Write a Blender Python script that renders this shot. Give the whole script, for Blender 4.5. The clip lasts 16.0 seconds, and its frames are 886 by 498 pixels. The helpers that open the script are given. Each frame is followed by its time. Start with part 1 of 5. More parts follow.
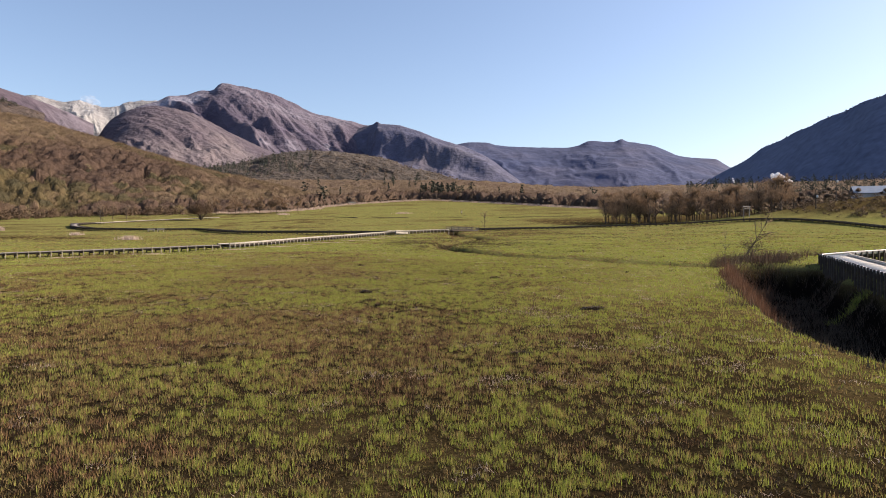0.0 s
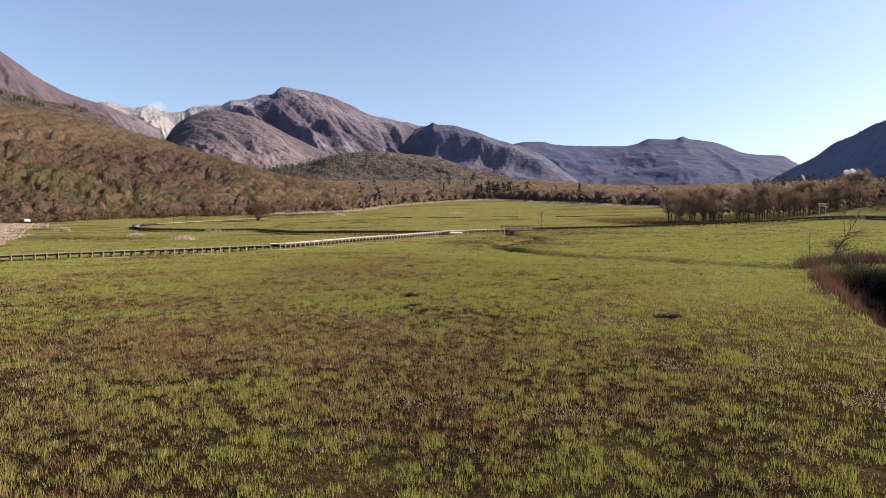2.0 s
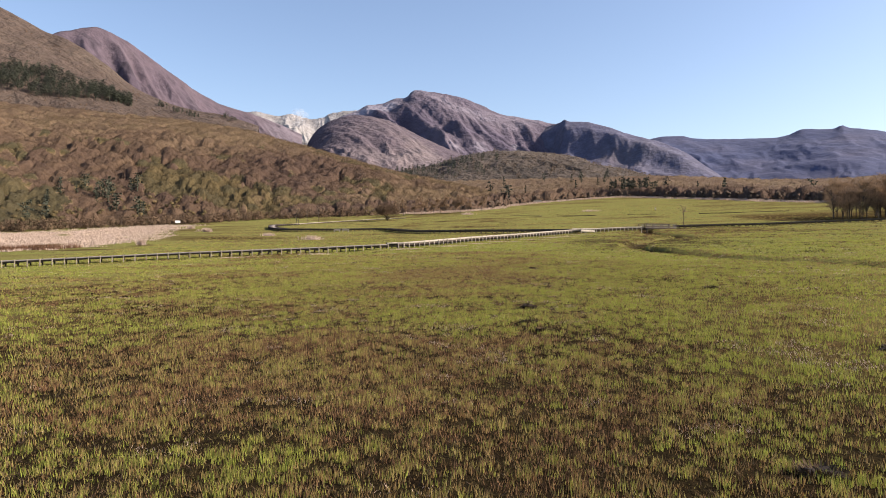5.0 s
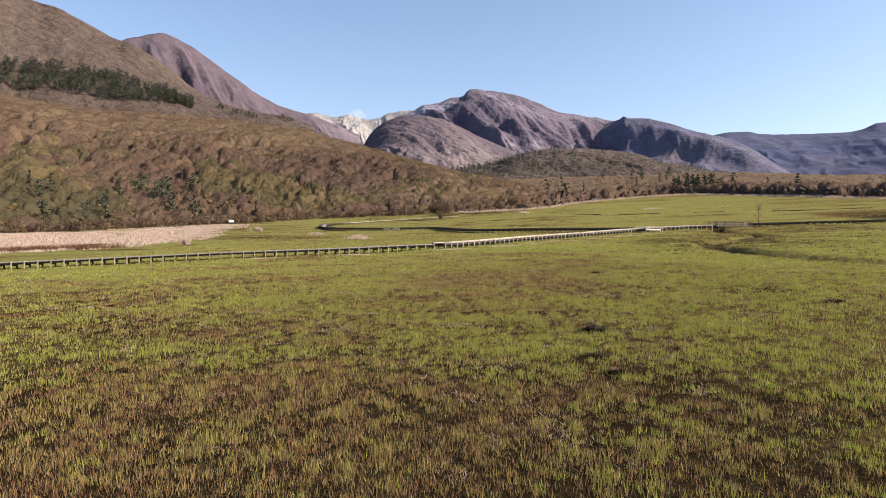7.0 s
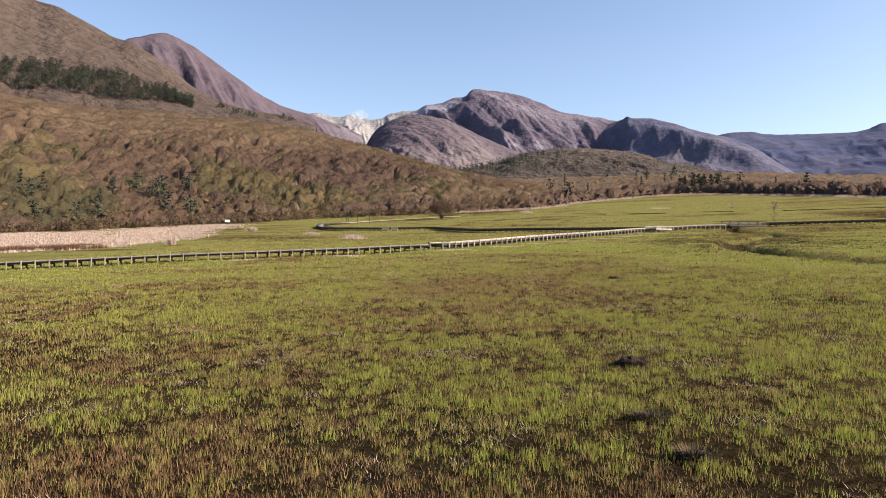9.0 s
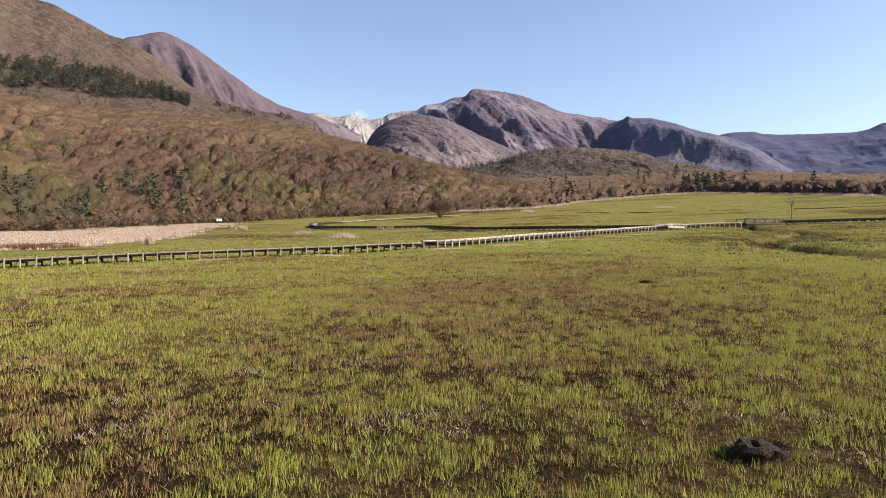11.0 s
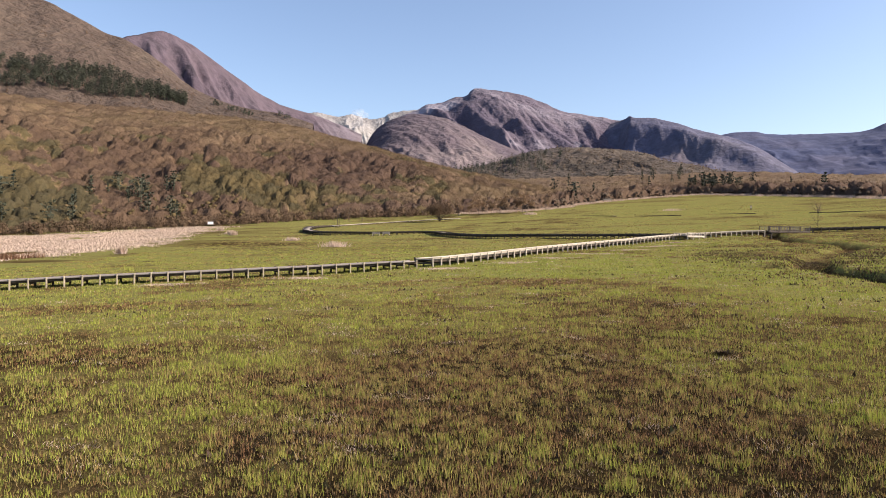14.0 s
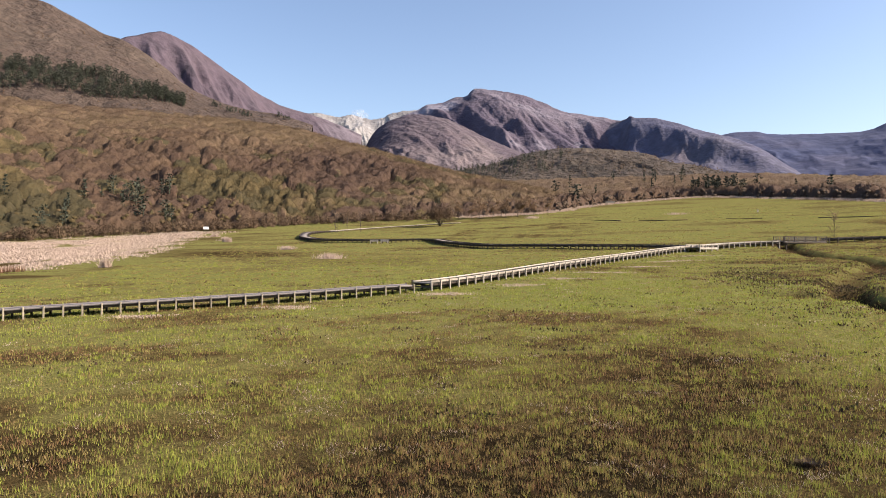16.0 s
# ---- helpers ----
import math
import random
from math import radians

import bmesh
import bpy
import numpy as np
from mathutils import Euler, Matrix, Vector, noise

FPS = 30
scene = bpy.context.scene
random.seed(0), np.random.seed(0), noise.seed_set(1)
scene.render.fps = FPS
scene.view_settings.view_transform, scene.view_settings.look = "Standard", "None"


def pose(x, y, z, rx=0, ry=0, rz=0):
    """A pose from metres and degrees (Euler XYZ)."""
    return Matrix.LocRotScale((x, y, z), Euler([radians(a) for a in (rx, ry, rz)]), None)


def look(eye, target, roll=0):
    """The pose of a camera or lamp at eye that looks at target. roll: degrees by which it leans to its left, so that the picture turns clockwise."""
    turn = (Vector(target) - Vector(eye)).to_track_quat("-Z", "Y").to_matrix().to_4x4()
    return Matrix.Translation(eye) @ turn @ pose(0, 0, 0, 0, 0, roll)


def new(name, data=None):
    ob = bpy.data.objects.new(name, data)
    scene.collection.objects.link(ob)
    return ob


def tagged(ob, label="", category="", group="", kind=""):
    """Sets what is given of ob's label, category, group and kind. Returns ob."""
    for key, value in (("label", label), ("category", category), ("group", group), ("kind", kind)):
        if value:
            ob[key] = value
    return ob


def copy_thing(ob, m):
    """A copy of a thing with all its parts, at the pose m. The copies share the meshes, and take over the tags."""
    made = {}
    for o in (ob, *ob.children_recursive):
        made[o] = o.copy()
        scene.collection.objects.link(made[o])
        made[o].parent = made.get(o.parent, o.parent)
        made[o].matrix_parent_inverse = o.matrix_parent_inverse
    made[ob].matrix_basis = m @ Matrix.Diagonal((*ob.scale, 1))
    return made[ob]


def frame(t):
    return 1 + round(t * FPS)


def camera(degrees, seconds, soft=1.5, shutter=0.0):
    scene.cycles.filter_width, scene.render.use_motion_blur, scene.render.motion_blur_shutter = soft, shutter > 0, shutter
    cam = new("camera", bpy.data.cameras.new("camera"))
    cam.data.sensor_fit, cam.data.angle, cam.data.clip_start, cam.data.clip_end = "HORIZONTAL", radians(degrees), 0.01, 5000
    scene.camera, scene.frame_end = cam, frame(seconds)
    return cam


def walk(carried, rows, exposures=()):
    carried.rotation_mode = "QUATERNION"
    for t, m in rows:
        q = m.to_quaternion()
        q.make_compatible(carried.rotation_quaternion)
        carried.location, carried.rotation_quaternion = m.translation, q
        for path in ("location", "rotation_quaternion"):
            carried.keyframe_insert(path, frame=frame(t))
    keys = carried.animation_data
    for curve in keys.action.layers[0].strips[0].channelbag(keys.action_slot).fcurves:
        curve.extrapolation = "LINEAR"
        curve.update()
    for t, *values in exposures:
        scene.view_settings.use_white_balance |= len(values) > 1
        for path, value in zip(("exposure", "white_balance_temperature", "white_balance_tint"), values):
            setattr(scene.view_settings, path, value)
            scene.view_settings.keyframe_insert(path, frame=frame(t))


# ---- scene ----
cam = camera(65.5, 16.0, soft=0.9)
# seconds, x, y, z, pitch, roll, yaw
PATH = [
    (0.0, -0.4, 4.56, 5.53, -0.1, 0.01, -10.76), (0.5, -0.18, 5.48, 5.51, -0.1, 0.01, -10.78),
    (1.0, 0.01, 6.42, 5.51, -0.12, 0.07, -9.47), (1.5, 0.21, 7.48, 5.49, -0.08, 0.06, -7.73),
    (2.0, 0.51, 8.64, 5.46, -0.07, 0.05, -6.12), (2.5, 0.77, 9.81, 5.45, -0.1, 0.13, -4.45),
    (3.0, 1.06, 11.07, 5.45, -0.11, 0.13, -2.55), (3.5, 1.29, 12.38, 5.42, -0.08, 0.11, -0.75),
    (4.0, 1.52, 13.74, 5.43, -0.06, 0.01, 1.17), (4.5, 1.68, 15.08, 5.45, -0.08, 0.0, 3.1),
    (5.0, 1.74, 16.63, 5.46, -0.09, 0.08, 4.76), (7.5, 1.77, 26.74, 5.57, -0.13, 0.01, 9.7),
    (8.0, 1.63, 28.48, 5.57, -0.1, 0.01, 9.67), (8.5, 1.45, 30.18, 5.58, -0.1, 0.0, 9.65),
    (9.0, 1.29, 31.91, 5.57, -0.1, 0.01, 9.67), (11.5, 0.2, 42.42, 5.36, -0.07, 0.01, 9.67),
    (12.0, -0.01, 44.29, 5.61, -0.1, -0.05, 9.73), (12.5, -0.21, 45.99, 5.92, -0.1, -0.05, 9.76),
    (13.0, -0.42, 47.5, 6.26, -0.07, -0.05, 9.73), (13.5, -0.62, 48.96, 6.68, -0.07, 0.01, 9.73),
    (14.0, -0.8, 50.36, 7.18, -0.1, -0.05, 9.76), (14.5, -1.02, 51.72, 7.69, -0.07, 0.01, 9.79),
    (15.0, -1.27, 53.0, 8.2, -0.1, 0.05, 9.73), (15.5, -1.47, 54.29, 8.68, -0.1, 0.01, 9.76),
    (16.0, -1.64, 55.53, 9.12, -0.1, 0.01, 9.79),
]
EXPOSURE, KELVIN, TINT = 1.0, 6700, 15
walk(cam, [(t, pose(x, y, z, 90 + p, r, yaw)) for t, x, y, z, p, r, yaw in PATH],
     exposures=((0.0, EXPOSURE - 0.05, KELVIN, TINT), (3.0, EXPOSURE, KELVIN, TINT), (8.0, EXPOSURE + 0.1, KELVIN, TINT), (13.0, EXPOSURE + 0.1, KELVIN, TINT), (16.0, EXPOSURE + 0.08, KELVIN, TINT)))

# ---- world and sun ----
SUN_AZ, SUN_EL = 90.0, 32.0
world = bpy.data.worlds.new("world")
scene.world = world
world.use_nodes = True
wn = world.node_tree.nodes
sky = wn.new("ShaderNodeTexSky")
sky.sky_type, sky.sun_disc = "NISHITA", False
sky.sun_elevation, sky.sun_rotation = radians(SUN_EL), radians(SUN_AZ)
sky.altitude, sky.air_density, sky.dust_density, sky.ozone_density = 900, 1.0, 2.4, 1.4
world.node_tree.links.new(sky.outputs[0], wn["Background"].inputs[0])
wn["Background"].inputs[1].default_value = 0.105
sun = new("sun", bpy.data.lights.new("sun", "SUN"))
sun.data.energy, sun.data.angle, sun.data.color = 5.0, radians(0.5), (1.0, 0.87, 0.7)
sa, se = radians(SUN_AZ), radians(SUN_EL)
sun.matrix_world = look((math.sin(sa) * math.cos(se) * 50, math.cos(sa) * math.cos(se) * 50, math.sin(se) * 50), (0, 0, 0))

# ---- numbers: noise and land ----


def vnoise(x, y, seed=0):
    """Smooth value noise, 0 to 1, on arrays."""
    xi, yi = np.floor(x).astype(np.int64), np.floor(y).astype(np.int64)
    fx, fy = x - xi, y - yi
    fx, fy = fx * fx * (3 - 2 * fx), fy * fy * (3 - 2 * fy)

    def cell(i, j):
        h = (i * 374761393 + j * 668265263 + seed * 974711) & 0xFFFFFFFF
        h = ((h ^ (h >> 13)) * 1274126177) & 0xFFFFFFFF
        return ((h ^ (h >> 16)) & 0xFFFF) / 65535.0
    a, b, c, d = cell(xi, yi), cell(xi + 1, yi), cell(xi, yi + 1), cell(xi + 1, yi + 1)
    return (a * (1 - fx) + b * fx) * (1 - fy) + (c * (1 - fx) + d * fx) * fy


def fbm(x, y, seed=0, octaves=4):
    s, amp, tot = 0.0, 1.0, 0.0
    for o in range(octaves):
        s = s + amp * vnoise(x * 2 ** o + 17.3 * o, y * 2 ** o - 9.1 * o, seed + o)
        tot += amp
        amp *= 0.5
    return s / tot


def smooth(a, b, x):
    t = np.clip((x - a) / (b - a), 0, 1)
    return t * t * (3 - 2 * t)


def line_distance(x, y, pts):
    d = np.full(np.shape(x), 1e9)
    for (ax, ay), (bx, by) in zip(pts, pts[1:]):
        ux, uy = bx - ax, by - ay
        t = np.clip(((x - ax) * ux + (y - ay) * uy) / (ux * ux + uy * uy), 0, 1)
        d = np.minimum(d, np.hypot(x - ax - t * ux, y - ay - t * uy))
    return d


def smooth_line(pts, step):
    """A rounded line through pts (Catmull-Rom), at even steps."""
    p = np.array(pts, float)
    p = np.vstack([2 * p[0] - p[1], p, 2 * p[-1] - p[-2]])
    out = []
    for a, b, c, d in zip(p, p[1:], p[2:], p[3:]):
        for t in np.linspace(0, 1, 24, endpoint=False):
            out.append(0.5 * (2 * b + (c - a) * t + (2 * a - 5 * b + 4 * c - d) * t * t + (3 * b - a - 3 * c + d) * t ** 3))
    out = np.array(out + [p[-2]])
    s = np.r_[0, np.cumsum(np.hypot(*np.diff(out[:, :2], axis=0).T))]
    n = max(2, int(round(s[-1] / step)) + 1)
    q = np.linspace(0, s[-1], n)
    return np.stack([np.interp(q, s, out[:, k]) for k in range(out.shape[1])], 1)


BROOK = smooth_line([(38, 200), (35, 178), (32, 159), (32, 152), (34, 144), (33, 137), (28, 130), (23, 121), (20, 113), (19.5, 106), (21, 95), (24, 85), (28.3, 78), (31.5, 70.5), (36, 63.5)], 2.5)
SPUR = [(13.5, 110.5), (16.5, 109.2), (20, 106)]
CREEK = smooth_line([(41.5, 60.5), (37.8, 54.5), (33.6, 47.6), (29.8, 40.8), (27.0, 35.6), (25.0, 30), (23.3, 24), (21.8, 10), (20, -30)], 2.5)
BANK = (172, 182)
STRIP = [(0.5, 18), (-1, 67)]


def land(x, y, carve=True):
    """Height of the ground."""
    x, y = np.asarray(x, float), np.asarray(y, float)
    r = np.hypot(x, y)
    k = np.where(r > 533, 533 / np.maximum(r, 1), 1.0)
    cx, cy = x * k, y * k
    low = smooth(10, 24, np.degrees(np.arctan2(x, np.maximum(y, 1))))
    z = 0.0201 * cx + 0.0489 * cy + 1.2e-4 * np.maximum(np.minimum(r, 533 - 133 * low) - 150, 0) ** 2 + 0.14 * np.clip(r - 533, 0, 260) + 0.03 * np.maximum(r - 793, 0)
    z = z + 7.5 * np.exp(-((x - BANK[0]) / 42) ** 2 - ((y - BANK[1]) / 30) ** 2)
    z = z + (fbm(x / 9, y / 9, 3) - 0.5) * 0.35 + (fbm(x / 3.4, y / 2.6, 6, 2) - 0.5) * 0.22 * smooth(70, 130, y) + (fbm(x / 60, y / 60, 5) - 0.5) * 1.2 * smooth(120, 300, r)
    if carve:
        near = (x > 5) & (x < 70) & (y > -60) & (y < 215)
        if near.any():
            b = np.minimum(line_distance(x[near], y[near], BROOK), line_distance(x[near], y[near], SPUR) + 0.5) + (fbm(x[near] / 3, y[near] / 3, 8) - 0.5) * 1.8
            c = line_distance(x[near], y[near], CREEK) + (fbm(x[near] / 3, y[near] / 3, 9) - 0.5) * 1.6
            dig = np.maximum((0.5 + 0.7 * np.exp(-((y[near] - 107) / 8) ** 2) + 0.3 * smooth(128, 140, y[near])) * (1 - smooth(0.8, 2.3, b)), 2.9 * (1 - smooth(1.8, 4.9, c)))
            z = np.array(z)
            z[near] -= dig
    return z


def z_at(x, y):
    return float(land(np.array([x]), np.array([y]), False)[0])


def dryness(x, y):
    """0 fresh green, 1 dead and brown."""
    d = fbm(x / 14, y / 9, 21, 3) * 0.55 + fbm(x / 2.6, y / 1.6, 31, 3) * 0.45
    far = smooth(70, 130, y)
    warm = 0.0
    for cx, cy, wx, wy, k in ((-7, 38, 9, 6, 0.26), (-4, 41, 8, 3, 0.2), (-12, 64, 9, 9, -0.1), (17, 66, 7, 10, -0.05), (-8, 49, 8, 7, 0.17), (-3, 59, 9, 4, 0.1), (-1, 76, 9, 3, 0.04), (0, 63, 25, 5, -0.03), (36, 165, 32, 45, 0.12), (-29, 86, 7, 1.5, 0.2), (6, 33, 5, 3, 0.06), (-6, 23, 5, 4, 0.06), (0, 82, 16, 9, 0.05), (-3, 70, 6, 4.5, 0.3), (6, 71, 4, 4, -0.04), (10, 80, 8, 6, 0.06), (14, 96, 14, 8, 0.06), (-24, 100, 14, 6, 0.06), (24, 118, 12, 9, 0.16)):
        warm = warm + k * np.exp(-((x - cx) / wx) ** 2 - ((y - cy) / wy) ** 2)
    return np.clip((d + 1.1 * warm - 0.55 - 0.04 * far - 0.05 * smooth(4, 16, x)) * 3.6 + 0.3 - 0.12 * far, 0, 1)


def peat_shade(x, y):
    """1 where the ground is coloured dark, as black peat and as shade between the tufts."""
    w = 0.0
    for cx, cy, wx, wy in ((6, 25, 7, 6), (12, 27, 9, 9), (5, 31, 6, 3), (4, 43.5, 6, 2.5), (-6, 23, 4, 2), (3, 71, 5, 1.5), (9, 58, 9, 3), (14, 64, 7, 3), (-8, 39, 7, 3)):
        w = w + np.exp(-((x - cx) / wx) ** 2 - ((y - cy) / wy) ** 2)
    return np.clip(w * (0.3 + 1.2 * fbm(x / 2.5, y / 1.4, 57, 2)), 0, 1)


# ---- meshes ----
def raw_mesh(name, verts, faces, material=None, parent=None, smooth_faces=False, tone=None):
    """One object from arrays of vertices and of equal-sided faces; tone: a value for each vertex."""
    verts, faces = np.asarray(verts, np.float32), np.asarray(faces, np.int32)
    me = bpy.data.meshes.new(name)
    me.vertices.add(len(verts))
    me.vertices.foreach_set("co", verts.ravel())
    m, k = faces.shape
    me.loops.add(m * k)
    me.loops.foreach_set("vertex_index", faces.ravel())
    me.polygons.add(m)
    me.polygons.foreach_set("loop_start", np.arange(0, m * k, k, dtype=np.int32))
    if smooth_faces:
        me.polygons.foreach_set("use_smooth", np.ones(m, bool))
    me.update(calc_edges=True)
    if tone is not None:
        me.attributes.new("tone", "FLOAT", "POINT").data.foreach_set("value", np.asarray(tone, np.float32))
    if material:
        me.materials.append(material)
    ob = new(name, me)
    ob.parent = parent
    return ob


def part(name, bm, material, parent, label=""):
    me = bpy.data.meshes.new(name)
    bm.to_mesh(me)
    bm.free()
    me.materials.append(material)
    ob = new(name, me)
    ob.parent = parent
    return tagged(ob, label)


def box(bm, size, m=Matrix(), bevel=0.0):
    """Adds a box of that size, centred at m, with its edges broken."""
    vs = bmesh.ops.create_cube(bm, size=1.0, matrix=m @ Matrix.Diagonal((*size, 1)))["verts"]
    if bevel:
        es = {e for v in vs for e in v.link_edges}
        bmesh.ops.bevel(bm, geom=list(es), offset=bevel, segments=1, affect="EDGES")
    return bm


def tube(p, r, sides=5):
    """Vertices and quads of a tapering tube through points p with radii r."""
    p, r = np.asarray(p, float), np.asarray(r, float)
    d = np.gradient(p, axis=0)
    d /= np.linalg.norm(d, axis=1, keepdims=True) + 1e-9
    ref = np.array([0.31, 0.95, 0.05])
    u = np.cross(d, ref)
    u /= np.linalg.norm(u, axis=1, keepdims=True) + 1e-9
    w = np.cross(d, u)
    a = np.arange(sides) / sides * 2 * np.pi
    v = p[:, None] + r[:, None, None] * (np.cos(a)[None, :, None] * u[:, None] + np.sin(a)[None, :, None] * w[:, None])
    n = len(p)
    i, j = np.meshgrid(np.arange(n - 1), np.arange(sides), indexing="ij")
    q = np.stack([i * sides + j, i * sides + (j + 1) % sides, (i + 1) * sides + (j + 1) % sides, (i + 1) * sides + j], -1).reshape(-1, 4)
    return v.reshape(-1, 3), q


def join(pieces):
    vs, fs, n = [], [], 0
    for v, f in pieces:
        vs.append(v)
        fs.append(np.asarray(f) + n)
        n += len(v)
    return np.concatenate(vs), np.concatenate(fs)


# ---- materials ----
def material(name, colours, scale=1.0, fine=0.0, fine_scale=20.0, rough=0.9, bump=0.0, bump_scale=10.0,
             tones=None, translucent=0.0, stretch=(1, 1, 1), streak=None, spread=(0.3, 0.7), tone_mix=0.72, tone_full=False):
    """Noise between colours; tones: further colours along the mesh's own 'tone' value, mixed half and half over the noise."""
    m = bpy.data.materials.new(name)
    m.use_nodes = True
    nt = m.node_tree
    n, l = nt.nodes, nt.links
    bsdf = n["Principled BSDF"]
    bsdf.inputs["Roughness"].default_value = rough
    bsdf.inputs["Specular IOR Level"].default_value = 0.25
    geo = n.new("ShaderNodeNewGeometry")
    mp = n.new("ShaderNodeMapping")
    mp.inputs["Scale"].default_value = stretch
    l.new(geo.outputs["Position"], mp.inputs[0])

    def noise_node(sc, detail):
        t = n.new("ShaderNodeTexNoise")
        t.inputs["Scale"].default_value, t.inputs["Detail"].default_value, t.inputs["Roughness"].default_value = sc, detail, 0.6
        l.new(mp.outputs[0], t.inputs["Vector"])
        return t

    def ramp(cols, fac, lo, hi):
        r = n.new("ShaderNodeValToRGB")
        e = r.color_ramp.elements
        for k, c in enumerate(cols):
            pos = lo + (hi - lo) * k / max(1, len(cols) - 1)
            el = e[k] if k < 2 else e.new(pos)
            el.position, el.color = pos, (*c, 1)
        l.new(fac, r.inputs[0])
        return r.outputs[0]
    big = noise_node(scale, 6)
    col = ramp(colours, big.outputs[0], *spread)
    if tones:
        at = n.new("ShaderNodeAttribute")
        at.attribute_name = "tone"
        tcol = ramp(tones, at.outputs["Fac"], 0.0, 1.0)
        mx = n.new("ShaderNodeMix")
        mx.data_type, mx.inputs[0].default_value = "RGBA", tone_mix
        l.new(col, mx.inputs["A"])
        l.new(tcol, mx.inputs["B"])
        if tone_full:
            tm = n.new("ShaderNodeMapRange")
            tm.inputs["From Min"].default_value, tm.inputs["To Min"].default_value = 0.4, tone_mix
            l.new(at.outputs["Fac"], tm.inputs[0])
            l.new(tm.outputs[0], mx.inputs[0])
        col = mx.outputs["Result"]
    if streak:
        sm = n.new("ShaderNodeMapping")
        sm.inputs["Scale"].default_value = (1, 1, 0.16)
        l.new(geo.outputs["Position"], sm.inputs[0])
        st = n.new("ShaderNodeTexNoise")
        st.inputs["Scale"].default_value, st.inputs["Detail"].default_value = streak[1], 5
        l.new(sm.outputs[0], st.inputs["Vector"])
        sr = n.new("ShaderNodeMapRange")
        sr.inputs["From Min"].default_value, sr.inputs["From Max"].default_value = streak[2], streak[2] + 0.14
        l.new(st.outputs[0], sr.inputs[0])
        sx = n.new("ShaderNodeMix")
        sx.data_type = "RGBA"
        l.new(sr.outputs[0], sx.inputs[0])
        l.new(col, sx.inputs["A"])
        sx.inputs["B"].default_value = (*streak[0], 1)
        col = sx.outputs["Result"]
    if fine:
        fn = noise_node(fine_scale, 5)
        hs = n.new("ShaderNodeHueSaturation")
        mr = n.new("ShaderNodeMapRange")
        mr.inputs["From Min"].default_value, mr.inputs["From Max"].default_value = 0.25, 0.75
        mr.inputs["To Min"].default_value, mr.inputs["To Max"].default_value = 1 - fine, 1 + fine
        l.new(fn.outputs[0], mr.inputs[0])
        l.new(mr.outputs[0], hs.inputs["Value"])
        l.new(col, hs.inputs["Color"])
        col = hs.outputs[0]
    l.new(col, bsdf.inputs["Base Color"])
    if bump:
        bn = noise_node(bump_scale, 8)
        bp = n.new("ShaderNodeBump")
        bp.inputs["Strength"].default_value, bp.inputs["Distance"].default_value = bump, 1.0 / bump_scale
        l.new(bn.outputs[0], bp.inputs["Height"])
        l.new(bp.outputs[0], bsdf.inputs["Normal"])
    if translucent:
        tr = n.new("ShaderNodeBsdfTranslucent")
        l.new(col, tr.inputs[0])
        ms = n.new("ShaderNodeMixShader")
        ms.inputs[0].default_value = translucent
        l.new(bsdf.outputs[0], ms.inputs[1])
        l.new(tr.outputs[0], ms.inputs[2])
        l.new(ms.outputs[0], n["Material Output"].inputs[0])
    return m


M_MEADOW = material("meadow_turf", [(0.03, 0.025, 0.012), (0.085, 0.078, 0.022), (0.16, 0.15, 0.05), (0.2, 0.175, 0.075)], 1.3, 0.6, 9.0, 1.0, 1.0, 9.0, stretch=(0.8, 1.0, 1.0), tone_mix=0.8, tone_full=True,
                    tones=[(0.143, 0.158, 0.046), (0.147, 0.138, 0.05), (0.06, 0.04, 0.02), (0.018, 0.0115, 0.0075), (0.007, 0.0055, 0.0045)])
M_MEADOW.node_tree.nodes["Principled BSDF"].inputs["Specular IOR Level"].default_value = 0.0
M_GRASS = material("grass_blades", [(0.14, 0.138, 0.038), (0.195, 0.19, 0.056)], 0.6, 0.22, 3.0, 0.7,
                   tones=[(0.278, 0.335, 0.048), (0.295, 0.3, 0.065), (0.33, 0.225, 0.105), (0.225, 0.112, 0.055), (0.085, 0.044, 0.027)], translucent=0.36)
M_THATCH = material("dead_thatch", [(0.026, 0.019, 0.013), (0.07, 0.05, 0.03)], 0.9, 0.5, 5.0, 0.9,
                    tones=[(0.16, 0.148, 0.046), (0.11, 0.09, 0.038), (0.07, 0.041, 0.024), (0.034, 0.022, 0.016)], tone_mix=0.85)
M_STUBBLE = material("red_brown_stubble", [(0.1011, 0.05437, 0.02893), (0.155, 0.0869, 0.04306)], 0.7, 0.25, 4.0, 0.85, tones=[(0.2013, 0.1282, 0.06263), (0.1701, 0.0887, 0.04382), (0.09296, 0.0499, 0.02893)], translucent=0.15)
M_STRAW = material("pale_straw", [(0.4038, 0.3136, 0.2524), (0.5047, 0.4018, 0.3348)], 0.8, 0.15, 5.0, 0.9, tones=[(0.4643, 0.3646, 0.3039), (0.5552, 0.443, 0.3709)], translucent=0.35)
M_REED = material("red_reed", [(0.0994, 0.0484, 0.0281), (0.162, 0.0858, 0.0515)], 0.9, 0.3, 5.0, 0.9, tones=[(0.0935, 0.0452, 0.0281), (0.173, 0.0967, 0.0569)], translucent=0.25)
M_BROWNBUSH = material("bare_bush_twigs", [(0.073, 0.055, 0.038), (0.131, 0.095, 0.066)], 0.4, 0.3, 5.0, 0.95, tones=[(0.062, 0.045, 0.033), (0.117, 0.084, 0.058)])
